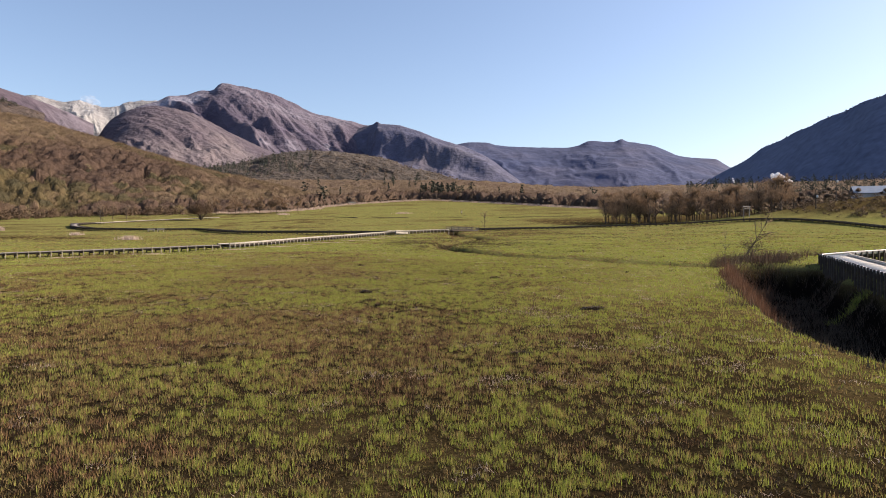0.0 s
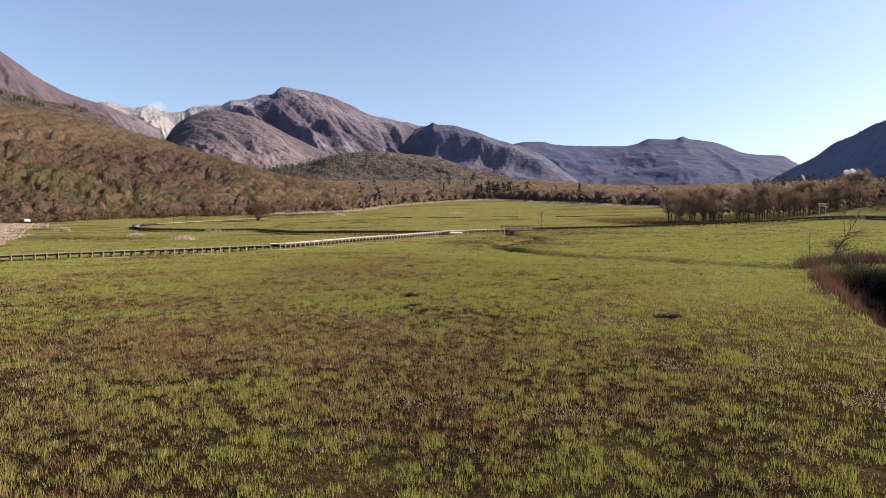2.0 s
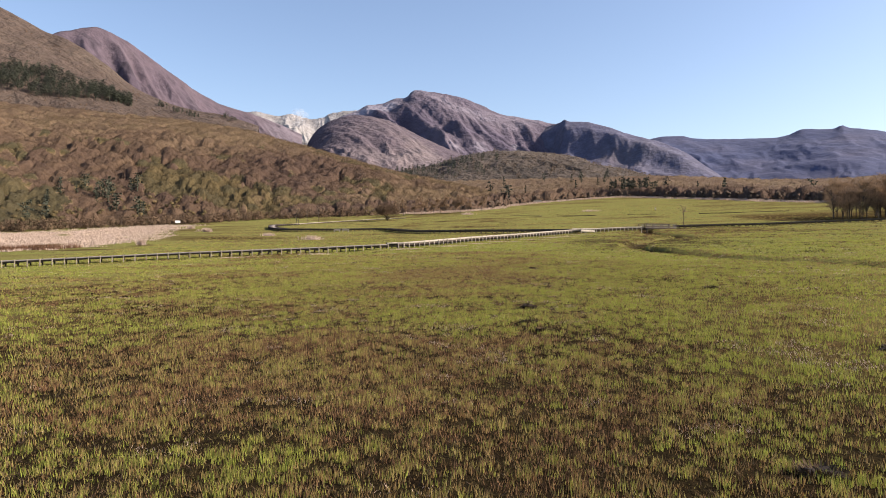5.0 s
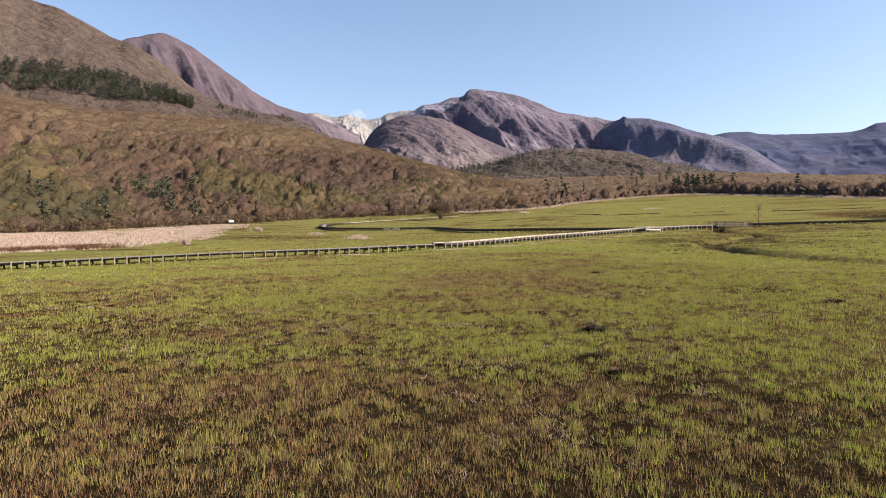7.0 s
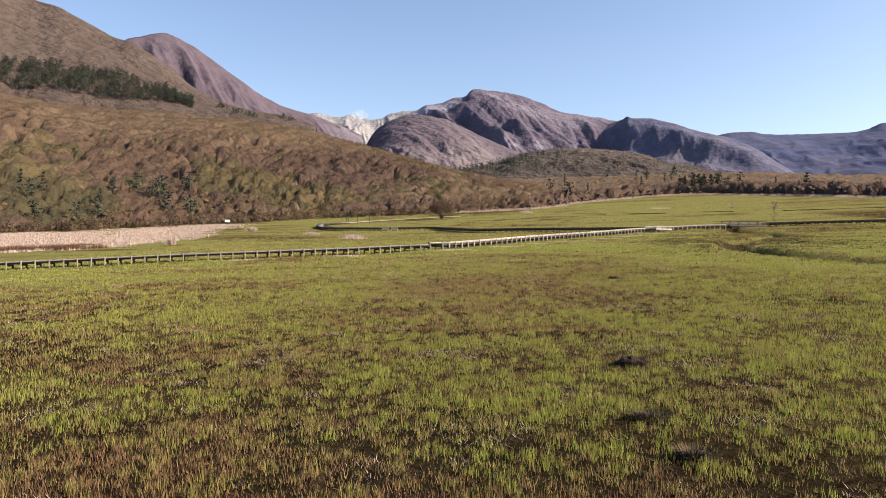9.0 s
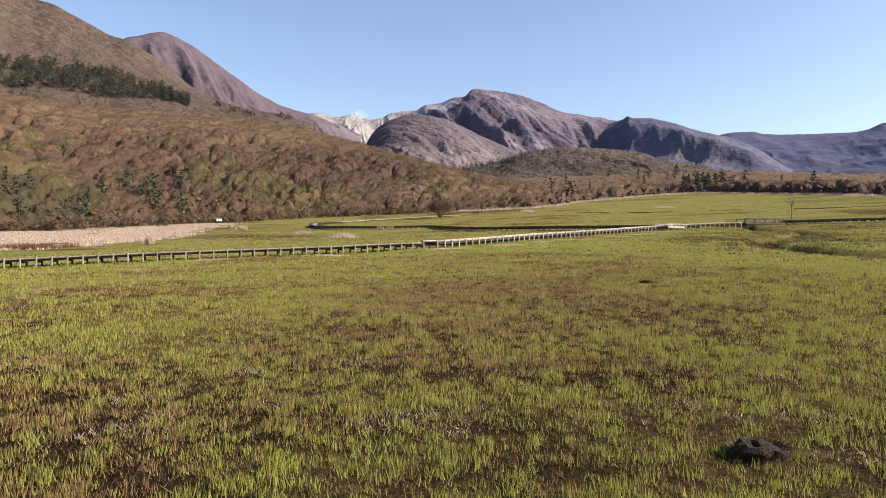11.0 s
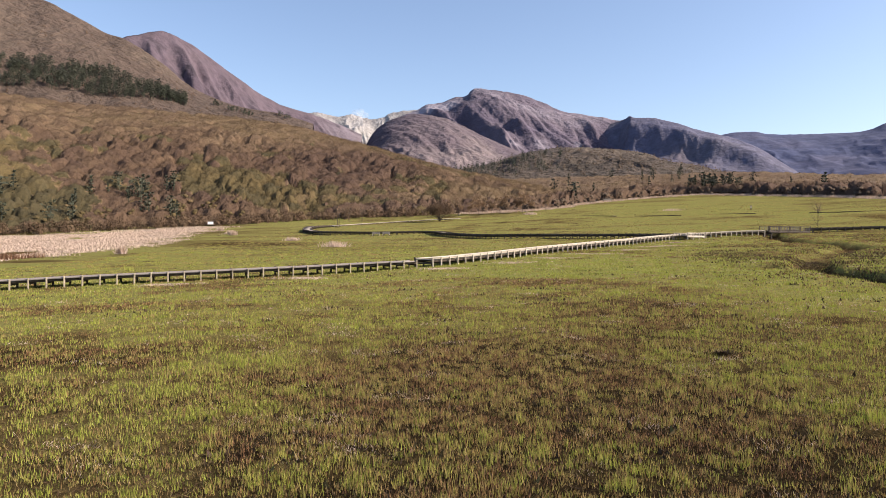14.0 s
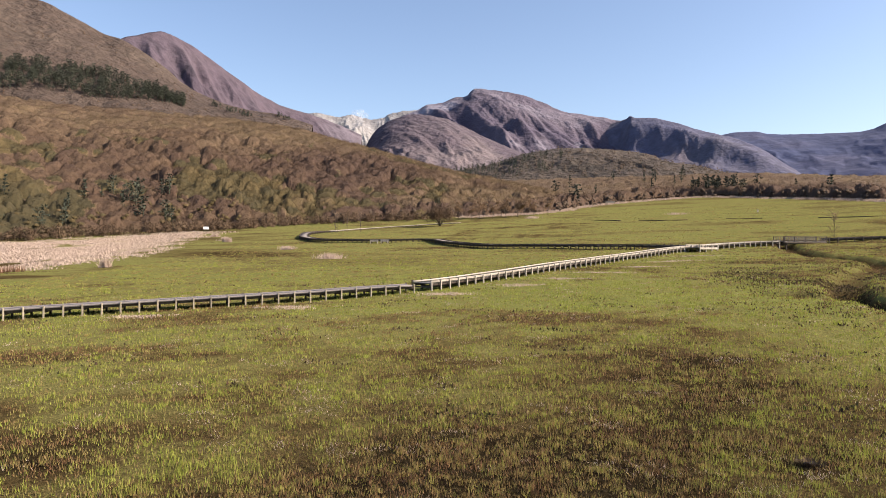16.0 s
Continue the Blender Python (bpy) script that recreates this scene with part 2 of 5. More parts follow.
M_TWIG = material("bare_twigs", [(0.07296, 0.04998, 0.03696), (0.114, 0.07854, 0.0528)], 0.06, 0.3, 1.4, 0.95, 0.6, 1.8,
                  tones=[(0.07661, 0.0473, 0.03608), (0.1021, 0.06605, 0.04224), (0.1687, 0.1178, 0.07392), (0.1167, 0.09104, 0.0352), (0.05107, 0.04998, 0.022)], translucent=0.2)
M_DARKTWIG = material("dark_bare_twigs", [(0.075, 0.052, 0.036), (0.11, 0.076, 0.05)], 0.3, 0.4, 1.5, 0.95, 0.8, 2.0,
                      tones=[(0.075, 0.052, 0.04), (0.11, 0.078, 0.05), (0.13, 0.1, 0.055)], translucent=0.15)
M_BARETWIG = material("brown_twigs", [(0.2, 0.14, 0.098), (0.29, 0.2, 0.132)], 0.2, 0.2, 1.0, 0.95, tones=[(0.17, 0.118, 0.084), (0.27, 0.188, 0.122), (0.34, 0.24, 0.15)], translucent=0.3)
M_BARK = material("bark", [(0.051, 0.04, 0.033), (0.088, 0.073, 0.062)], 3.0, 0.3, 14.0, 0.95, 0.5, 9.0, stretch=(1, 1, 0.3))
M_PINE = material("pine_needles", [(0.03, 0.036, 0.028), (0.052, 0.06, 0.044)], 0.08, 0.3, 1.0, 0.9, tones=[(0.028, 0.034, 0.028), (0.058, 0.066, 0.046)])
M_WOOD = material("grey_boards", [(0.146, 0.135, 0.131), (0.234, 0.212, 0.201)], 0.8, 0.2, 9.0, 0.85, 0.3, 16.0, tones=[(0.146, 0.135, 0.135), (0.241, 0.219, 0.212)])
M_POST = material("weathered_posts", [(0.219, 0.19, 0.146), (0.35, 0.307, 0.234)], 1.1, 0.25, 12.0, 0.9, 0.4, 20.0, stretch=(1, 1, 0.25))
M_PALEWOOD = material("pale_wood", [(0.292, 0.263, 0.226), (0.423, 0.387, 0.336)], 1.0, 0.15, 10.0, 0.8, 0.3, 18.0)
# Near-white base colour stands in for the sheen on the creek deck.
M_SHEENWOOD = material("sheen_boards", [(0.44, 0.42, 0.39), (0.6, 0.58, 0.55)], 1.0, 0.2, 9.0, 0.6, 0.3, 16.0)
M_DARKWOOD = material("dark_beams", [(0.044, 0.035, 0.029), (0.088, 0.073, 0.062)], 1.2, 0.25, 10.0, 0.9, 0.4, 16.0)
M_HILL = material("brushy_hill", [(0.075, 0.054, 0.036), (0.11, 0.079, 0.05), (0.145, 0.107, 0.066)], 0.012, 0.35, 0.12, 1.0, 1.0, 0.12)
M_SLOPE = material("heath_slope", [(0.0569, 0.0424, 0.0353), (0.0796, 0.0592, 0.049), (0.0998, 0.0792, 0.0628)], 0.008, 0.3, 0.09, 1.0, 1.0, 0.1)
# Cone, dome and peak colours carry extra blue in place of distance haze.
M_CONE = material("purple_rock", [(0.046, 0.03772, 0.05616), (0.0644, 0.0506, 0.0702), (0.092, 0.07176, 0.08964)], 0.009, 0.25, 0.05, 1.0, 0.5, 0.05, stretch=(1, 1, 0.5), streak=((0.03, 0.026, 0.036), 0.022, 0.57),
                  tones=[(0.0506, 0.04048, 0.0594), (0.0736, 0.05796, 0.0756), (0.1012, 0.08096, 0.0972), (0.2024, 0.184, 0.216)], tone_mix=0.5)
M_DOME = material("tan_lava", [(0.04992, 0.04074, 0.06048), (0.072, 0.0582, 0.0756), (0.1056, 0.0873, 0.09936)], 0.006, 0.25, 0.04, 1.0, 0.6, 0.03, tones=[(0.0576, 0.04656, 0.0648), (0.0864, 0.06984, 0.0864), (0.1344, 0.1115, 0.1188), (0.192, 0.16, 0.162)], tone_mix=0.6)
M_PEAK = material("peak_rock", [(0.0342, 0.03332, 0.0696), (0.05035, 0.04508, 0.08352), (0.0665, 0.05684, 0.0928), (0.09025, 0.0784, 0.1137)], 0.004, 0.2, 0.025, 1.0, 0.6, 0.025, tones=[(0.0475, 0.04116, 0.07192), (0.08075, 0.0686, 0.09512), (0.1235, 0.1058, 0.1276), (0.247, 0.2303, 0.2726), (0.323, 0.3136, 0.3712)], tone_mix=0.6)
# The bluff's blue is distance haze put into the rock colour.
M_BLUFFHAZE = material("hazy_bluff_rock", [(0.05191, 0.0606, 0.1274), (0.07265, 0.0765, 0.1357), (0.1009, 0.0981, 0.1357)], 0.006, 0.3, 0.04, 1.0, 0.4, 0.035, tones=[(0.0638, 0.069, 0.112), (0.0899, 0.09, 0.1216), (0.114, 0.09219, 0.08755), (0.1393, 0.1076, 0.0943)], tone_mix=0.55)
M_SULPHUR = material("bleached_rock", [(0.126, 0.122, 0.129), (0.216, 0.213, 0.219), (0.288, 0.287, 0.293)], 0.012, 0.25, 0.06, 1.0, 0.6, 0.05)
# Haze over the far range is part of this blue base colour.
M_FARHAZE = material("far_range", [(0.03494, 0.05017, 0.1277), (0.04399, 0.05906, 0.137), (0.05828, 0.06964, 0.1436)], 0.002, 0.2, 0.03, 1.0, 0.2, 0.03, tones=[(0.02952, 0.04234, 0.09309), (0.0438, 0.05398, 0.09839), (0.07237, 0.07197, 0.1037), (0.09522, 0.08996, 0.1091)], tone_mix=0.6)
# Blue and lightened to carry the haze before the wooded mountain.
M_HAZEMT = material("wooded_mountain", [(0.085, 0.1, 0.155), (0.105, 0.118, 0.17)], 0.006, 0.3, 0.08, 1.0, 0.0, 0.09)
M_MIDHILL = material("scrub_hill", [(0.04, 0.034, 0.028), (0.07, 0.056, 0.046), (0.1, 0.082, 0.064)], 0.012, 0.4, 0.08, 1.0, 1.0, 0.09)
M_WHITE = material("white_paint", [(0.7, 0.7, 0.7), (0.8, 0.8, 0.79)], 2.0, 0.1, 8.0, 0.5)
M_STEAM = material("steam", [(0.85, 0.87, 0.9), (0.92, 0.93, 0.95)], 0.05, 0.05, 0.2, 1.0, translucent=0.6)
M_WISP = material("thin_steam", [(0.85, 0.87, 0.9), (0.92, 0.93, 0.95)], 0.05, 0.05, 0.2, 1.0)
wt = M_WISP.node_tree
clear, blend = wt.nodes.new("ShaderNodeBsdfTransparent"), wt.nodes.new("ShaderNodeMixShader")
blend.inputs[0].default_value = 0.94
wt.links.new(wt.nodes["Principled BSDF"].outputs[0], blend.inputs[1])
wt.links.new(clear.outputs[0], blend.inputs[2])
wt.links.new(blend.outputs[0], wt.nodes["Material Output"].inputs[0])

# ---- ground ----
def axis(knots):
    """Coordinates whose step grows from knot to knot: (from, to, step)."""
    out = [knots[0][0]]
    for a, b, s in knots:
        n = max(1, int(round((b - a) / s)))
        out += list(np.linspace(a, b, n + 1)[1:])
    return np.array(out)


gx = axis([(-4400, -1000, 340), (-1000, -300, 35), (-300, -70, 5), (-70, -32, 1.6), (-32, 14, 1.0), (14, 52, 0.7), (52, 72, 1.4), (72, 260, 4.5), (260, 1000, 35), (1000, 4400, 340)])
gy = axis([(-600, -60, 40), (-60, 5, 3), (5, 75, 0.95), (75, 135, 1.3), (135, 215, 1.9), (215, 560, 6), (560, 1200, 32), (1200, 4600, 300)])
X, Y = np.meshgrid(gx, gy, indexing="ij")
Z = land(X.ravel(), Y.ravel()).reshape(X.shape)
EDGE = smooth_line([(-101, 345), (-60, 362), (-30, 377), (-8, 398), (15, 446), (50, 476), (84, 482), (116, 434), (140, 385), (165, 340), (200, 320)], 1.0)
i, j = np.meshgrid(np.arange(len(gx) - 1), np.arange(len(gy) - 1), indexing="ij")
k = len(gy)
quads = np.stack([i * k + j, (i + 1) * k + j, (i + 1) * k + j + 1, i * k + j + 1], -1).reshape(-1, 4)
dry = dryness(X.ravel(), Y.ravel())
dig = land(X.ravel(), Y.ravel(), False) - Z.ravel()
# Ground near the strip is coloured dark for the shade between tufts.
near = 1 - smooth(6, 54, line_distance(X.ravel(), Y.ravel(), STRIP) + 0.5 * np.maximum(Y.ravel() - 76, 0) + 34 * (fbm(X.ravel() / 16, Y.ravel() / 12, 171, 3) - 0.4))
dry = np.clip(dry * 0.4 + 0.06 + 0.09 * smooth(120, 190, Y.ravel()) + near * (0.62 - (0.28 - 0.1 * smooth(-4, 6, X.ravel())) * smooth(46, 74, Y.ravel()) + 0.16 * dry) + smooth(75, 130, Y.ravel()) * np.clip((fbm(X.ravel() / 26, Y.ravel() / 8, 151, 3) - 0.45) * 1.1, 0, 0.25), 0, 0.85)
dry = np.maximum(dry, 0.75 * peat_shade(X.ravel(), Y.ravel()))
# Darker with depth: black soil plus the bed's shade put into the colour.
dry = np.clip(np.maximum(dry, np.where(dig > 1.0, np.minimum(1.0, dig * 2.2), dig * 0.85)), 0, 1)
wood_floor = smooth(-6, 4, (Y.ravel() - 214) + 0.43 * (X.ravel() - 84)) * smooth(70, 84, X.ravel()) * (1 - smooth(245, 300, Y.ravel()))
dry = np.maximum(dry, 0.6 * wood_floor)
ea = np.arctan2(EDGE[:, 0], EDGE[:, 1])
er = np.interp(np.arctan2(X.ravel(), Y.ravel()), ea, np.hypot(EDGE[:, 0], EDGE[:, 1]))
dry = np.maximum(dry, 0.7 * smooth(-4, 6, np.hypot(X.ravel(), Y.ravel()) - er))
dry = np.maximum(dry, 0.52 * smooth(0, 1, np.exp(-((X.ravel() - BANK[0]) / 40) ** 2 - ((Y.ravel() - BANK[1]) / 28) ** 2) * 1.6))
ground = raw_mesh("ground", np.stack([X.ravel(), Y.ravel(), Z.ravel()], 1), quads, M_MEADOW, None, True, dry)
tagged(ground, "wet green meadow with brown patches and a winding creek bed", "ground", kind="structure")


# ---- mountains ----
def ridged(x, y, seed=0, octaves=3):
    """Sharp crests between rounded hollows, 0 to 1."""
    s, amp, tot = 0.0, 1.0, 0.0
    for o in range(octaves):
        s = s + amp * (1 - np.abs(2 * vnoise(x * 2.1 ** o + 11.7 * o, y * 2.1 ** o + 5.3 * o, seed + o) - 1))
        tot += amp
        amp *= 0.5
    return s / tot


def massif(name, label, crest, foot, mat, seed=1, res=(260, 70), bulge=1.0, rough=0.03, back=0.6, steep=None, spurs=(), ribs=(0.0, 200.0, 0.5), pale=None, crag=0.012):
    """A mountain from its crest line to its foot line. ribs: height, spacing and slant of the ridges that run down it;
    spurs: single ridges (along, up, along, up, height, width). Returns the object and a function that gives places on its near side."""
    crest, foot = np.array(crest, float), np.array(foot, float)
    both = smooth_line(np.hstack([crest, foot]), np.hypot(*np.diff(crest[:, :2], axis=0).T).sum() / 120)
    crest, foot = both[:, :3], both[:, 3:]
    calm = np.convolve(np.pad(crest[:, 2], 9, mode="reflect", reflect_type="odd"), np.ones(19) / 19, "valid")
    span = np.hypot(*np.diff(crest[:, :2], axis=0).T).sum()
    depth = np.hypot(*(crest[:, :2] - foot).T).mean()
    cell = 0.16 * (crest[:, 2].mean() - 20)
    n = len(crest)
    kn = np.arange(n)

    def at(s, v):
        q = s * (n - 1)
        c = np.stack([np.interp(q, kn, crest[:, a]) for a in range(3)], -1)
        f = np.stack([np.interp(q, kn, foot[:, a]) for a in range(2)], -1)
        fz = land(f[..., 0].ravel(), f[..., 1].ravel(), False).reshape(f.shape[:-1]) - 3
        front = np.clip(v, 0, 1)
        beyond = np.maximum(v - 1, 0)
        xy = f + (c[..., :2] - f) * (front + beyond)[..., None]
        calm_z = np.interp(q, kn, calm)
        rise = calm_z + (c[..., 2] - calm_z) * smooth(0.78, 1.0, front) - fz
        w = fbm(s * span / cell * 0.3, front * depth / cell * 0.3 + 3, seed + 7, 3) * 2 - 1
        prof = front ** bulge
        if steep:
            prof = (1 - steep[1]) * prof + steep[1] * smooth(steep[0] - 0.12, steep[0] + 0.12, front + 0.05 * w)
        u = s * span + ribs[2] * front * depth + 0.5 * ribs[1] * w
        rib = (ridged(u / ribs[1], front * depth / ribs[1] * 0.22 + seed, seed, 4) - 0.5) * ribs[0] * rise * smooth(0.0, 0.3, front) * (1 - 0.9 * smooth(0.72, 1.0, front))
        lift = 0.0
        for s0, v0, s1, v1, high, wide in spurs:
            us, uv = (s1 - s0) * 2, v1 - v0
            ws, wv = (s - s0) * 2 + w * 0.06, front - v0
            q1 = np.clip((ws * us + wv * uv) / (us * us + uv * uv), 0, 1)
            dd = np.hypot(ws - q1 * us, wv - q1 * uv) / (wide * (0.6 + 0.8 * q1))
            lift = np.maximum(lift, high * np.maximum(1 - dd, 0) * np.sin(np.pi * np.clip(0.12 + 0.8 * q1, 0, 1)))
        lift = lift * (1 - smooth(0.86, 1.0, front))
        edge = (fbm(s * span / cell * 2.5, s * 0 + seed, seed + 31, 4) - 0.5) * crag * rise * front ** 12
        bumps = edge + rise * lift + rib + (fbm(s * span / cell + 2 * w, front * depth / cell, seed + 11, 5) - 0.5) * rise * rough * 1.5 * (0.35 + np.sin(np.pi * front)) * (1 - 0.7 * front ** 8)
        z = fz + rise * prof + bumps - beyond * rise * 0.9
        return np.concatenate([xy, z[..., None]], -1)
    s = np.linspace(0, 1, res[0])
    v = np.r_[np.linspace(0, 1, res[1]), np.linspace(1.05, 1 + back, 6)]
    S, V = np.meshgrid(s, v, indexing="ij")
    P = at(S, V)
    tone = fbm(S * span / 190, V * depth / 120, seed + 5, 4) * 0.8
    if pale:
        for s0, v0, ws, wv, k in pale:
            tone = tone + k * np.exp(-((S - s0) / ws) ** 2 - ((V - v0) / wv) ** 2) * (0.4 + 1.2 * fbm(S * span / 60 + V * 6, V * depth / 160, seed + 9, 3))
    a, b = np.meshgrid(np.arange(len(s) - 1), np.arange(len(v) - 1), indexing="ij")
    k = len(v)
    q = np.stack([a * k + b, a * k + b + 1, (a + 1) * k + b + 1, (a + 1) * k + b], -1).reshape(-1, 4)
    q = q[:, ::-1]
    ob = raw_mesh(name, P.reshape(-1, 3), q, mat, None, True, np.clip(tone.ravel(), 0, 1))
    return tagged(ob, label, "mountain", kind="structure"), at


def inward(crest, f):
    return [(x * f, y * f) for x, y, z in crest]


FOOTHILL = [(-470, 230, 95), (-406, 325, 96), (-364, 399, 103), (-324, 457, 102), (-284, 506, 105), (-219, 559, 103), (-172, 585, 93), (-116, 609, 78), (-81, 615, 68), (-30, 609, 58)]
FOOT = [(-320, 90), (-270, 150), (-200, 225), (-165, 285), (-135, 312), (-101, 345), (-60, 360), (-30, 376), (-10, 398), (15, 450)]
foothill, foothill_at = massif("foothill", "brush-covered brown foothill at the meadow's edge", FOOTHILL, FOOT, M_HILL, 3, (180, 60), 0.92, 0.05, ribs=(0.1, 110, 0.3))
BROAD = [(-860, 480, 430), (-768, 604, 443), (-707, 656, 385), (-649, 696, 319), (-592, 729, 289), (-566, 732, 281), (-535, 739, 265), (-503, 744, 247), (-481, 742, 239), (-453, 743, 223), (-425, 744, 203), (-400, 742, 183), (-365, 745, 166), (-331, 745, 156), (-298, 744, 150), (-259, 744, 138)]
broad, broad_at = massif("heath_slope", "broad brown heath-covered mountain slope", BROAD, inward(BROAD, 0.66), M_SLOPE, 5, (220, 80), 1.0, 0.03, ribs=(0.05, 90, 0.2))
CONE = [(-1027, 1371, 396), (-992, 1416, 450), (-977, 1445, 471), (-966, 1470, 487), (-954, 1496, 500), (-931, 1529, 513), (-912, 1558, 511), (-875, 1596, 492), (-824, 1641, 451), (-769, 1685, 407), (-743, 1713, 390), (-716, 1741, 376), (-654, 1782, 361), (-588, 1821, 337), (-535, 1853, 313)]
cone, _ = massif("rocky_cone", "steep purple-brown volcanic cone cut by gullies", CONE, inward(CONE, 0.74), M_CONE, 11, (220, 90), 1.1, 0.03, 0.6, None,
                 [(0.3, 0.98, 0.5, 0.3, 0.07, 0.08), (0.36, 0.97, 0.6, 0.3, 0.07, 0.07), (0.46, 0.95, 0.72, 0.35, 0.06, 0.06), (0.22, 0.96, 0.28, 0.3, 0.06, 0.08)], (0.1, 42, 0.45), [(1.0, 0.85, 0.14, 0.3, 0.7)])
BLEACH = [(-1043, 2520, 488), (-955, 2555, 518), (-884, 2581, 516), (-843, 2595, 513), (-802, 2608, 523), (-760, 2621, 509), (-729, 2630, 505), (-693, 2639, 510), (-654, 2649, 526), (-622, 2657, 536), (-568, 2669, 541), (-503, 2683, 543)]
_, _ = massif("bleached_ridge", "pale bleached volcanic ridge with bare rock", BLEACH, inward(BLEACH, 0.8), M_SULPHUR, 17, (200, 60), 1.0, 0.05, ribs=(0.16, 60, 0.2), crag=0.03)
PEAK = [(-681, 2539, 428), (-608, 2553, 487), (-535, 2565, 519), (-493, 2568, 540), (-440, 2573, 549), (-397, 2576, 563), (-350, 2578, 568), (-329, 2576, 586), (-301, 2575, 593), (-270, 2573, 587), (-176, 2577, 572), (-124, 2575, 557), (-62, 2573, 530), (-11, 2569, 503), (79, 2563, 482), (197, 2552, 456), (349, 2531, 402), (546, 2491, 291)]
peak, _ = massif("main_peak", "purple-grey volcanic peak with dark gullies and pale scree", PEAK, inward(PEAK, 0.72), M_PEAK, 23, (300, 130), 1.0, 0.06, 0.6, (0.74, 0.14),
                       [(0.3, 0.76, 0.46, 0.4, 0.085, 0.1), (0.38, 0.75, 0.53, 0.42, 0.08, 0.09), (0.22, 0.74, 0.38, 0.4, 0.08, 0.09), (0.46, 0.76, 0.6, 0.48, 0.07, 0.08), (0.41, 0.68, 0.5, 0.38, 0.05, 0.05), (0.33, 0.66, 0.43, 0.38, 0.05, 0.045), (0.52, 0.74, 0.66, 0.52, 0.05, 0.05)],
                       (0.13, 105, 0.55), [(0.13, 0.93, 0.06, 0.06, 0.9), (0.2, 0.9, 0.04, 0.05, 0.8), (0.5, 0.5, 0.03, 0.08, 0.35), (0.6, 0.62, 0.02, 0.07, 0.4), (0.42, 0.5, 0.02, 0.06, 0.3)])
BLUFF = [(-32, 2590, 314), (9, 2564, 368), (39, 2537, 392), (97, 2509, 412), (154, 2480, 431), (199, 2451, 440), (211, 2426, 440), (221, 2405, 444), (234, 2368, 431), (287, 2336, 423), (326, 2304, 407), (364, 2272, 388), (400, 2239, 367), (443, 2204, 348), (490, 2167, 327), (528, 2130, 303), (557, 2096, 278), (585, 2061, 246), (617, 2024, 213), (660, 1982, 168)]
bluff, _ = massif("knob_bluff", "dark wooded bluff with a small knob on top, haze in its blue-grey colour", BLUFF, [(x * 0.84 - 60, y * 0.84) for x, y, z in BLUFF], M_BLUFFHAZE, 53, (240, 70), 0.8, 0.04, 0.6, (0.75, 0.2),
                  [(0.62, 0.97, 0.5, 0.3, 0.035, 0.1), (0.72, 0.97, 0.66, 0.3, 0.03, 0.1), (0.85, 0.95, 0.82, 0.3, 0.03, 0.1)], (0.05, 90, -0.3))
DOME = [(-527, 1855, 279), (-505, 1850, 312), (-470, 1848, 342), (-430, 1847, 358), (-390, 1845, 364), (-344, 1843, 358), (-305, 1839, 350), (-266, 1834, 333), (-220, 1829, 305), (-175, 1823, 284), (-123, 1817, 260), (-57, 1809, 228)]
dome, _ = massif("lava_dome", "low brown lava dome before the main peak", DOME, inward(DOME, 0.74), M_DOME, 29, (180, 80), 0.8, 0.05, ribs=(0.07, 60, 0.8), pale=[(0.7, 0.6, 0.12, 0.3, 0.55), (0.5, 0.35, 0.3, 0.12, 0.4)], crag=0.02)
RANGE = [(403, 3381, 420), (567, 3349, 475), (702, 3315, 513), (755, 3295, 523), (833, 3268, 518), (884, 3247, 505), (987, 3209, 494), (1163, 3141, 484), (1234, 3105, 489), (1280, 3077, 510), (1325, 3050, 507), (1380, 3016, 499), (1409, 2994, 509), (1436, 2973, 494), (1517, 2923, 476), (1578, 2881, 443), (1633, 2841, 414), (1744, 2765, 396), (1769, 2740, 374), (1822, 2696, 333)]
far_range, _ = massif("far_range", "distant mountain range with its haze put in as blue-grey colour", RANGE, inward(RANGE, 0.72), M_FARHAZE, 37, (260, 60), 0.85, 0.035, ribs=(0.055, 200, 0.4))
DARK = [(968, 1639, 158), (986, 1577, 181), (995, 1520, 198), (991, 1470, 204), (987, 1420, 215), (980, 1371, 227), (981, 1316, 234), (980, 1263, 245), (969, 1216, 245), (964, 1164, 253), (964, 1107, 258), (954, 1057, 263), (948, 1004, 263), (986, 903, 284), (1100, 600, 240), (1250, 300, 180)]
dark, dark_at = massif("wooded_mountain", "wooded mountain in its own shade, blue haze in its colour", DARK, [(x * 0.76, y * 0.8) for x, y, z in DARK], M_HAZEMT, 41, (160, 60), 1.0, 0.02, crag=0.01)
MID = [(-169, 1066, 121), (-135, 1071, 127), (-101, 1075, 134), (-67, 1078, 145), (-33, 1080, 152), (9, 1080, 155), (50, 1079, 153), (91, 1076, 148), (123, 1073, 142), (142, 1071, 132), (169, 1067, 127), (192, 1063, 122), (214, 1058, 114), (250, 1050, 99), (300, 1035, 80)]
_, mid_at = massif("scrub_hill", "low grey-brown scrub hill", MID, inward(MID, 0.74), M_MIDHILL, 47, (200, 60), 0.9, 0.07, ribs=(0.14, 45, 0.6), crag=0.03)


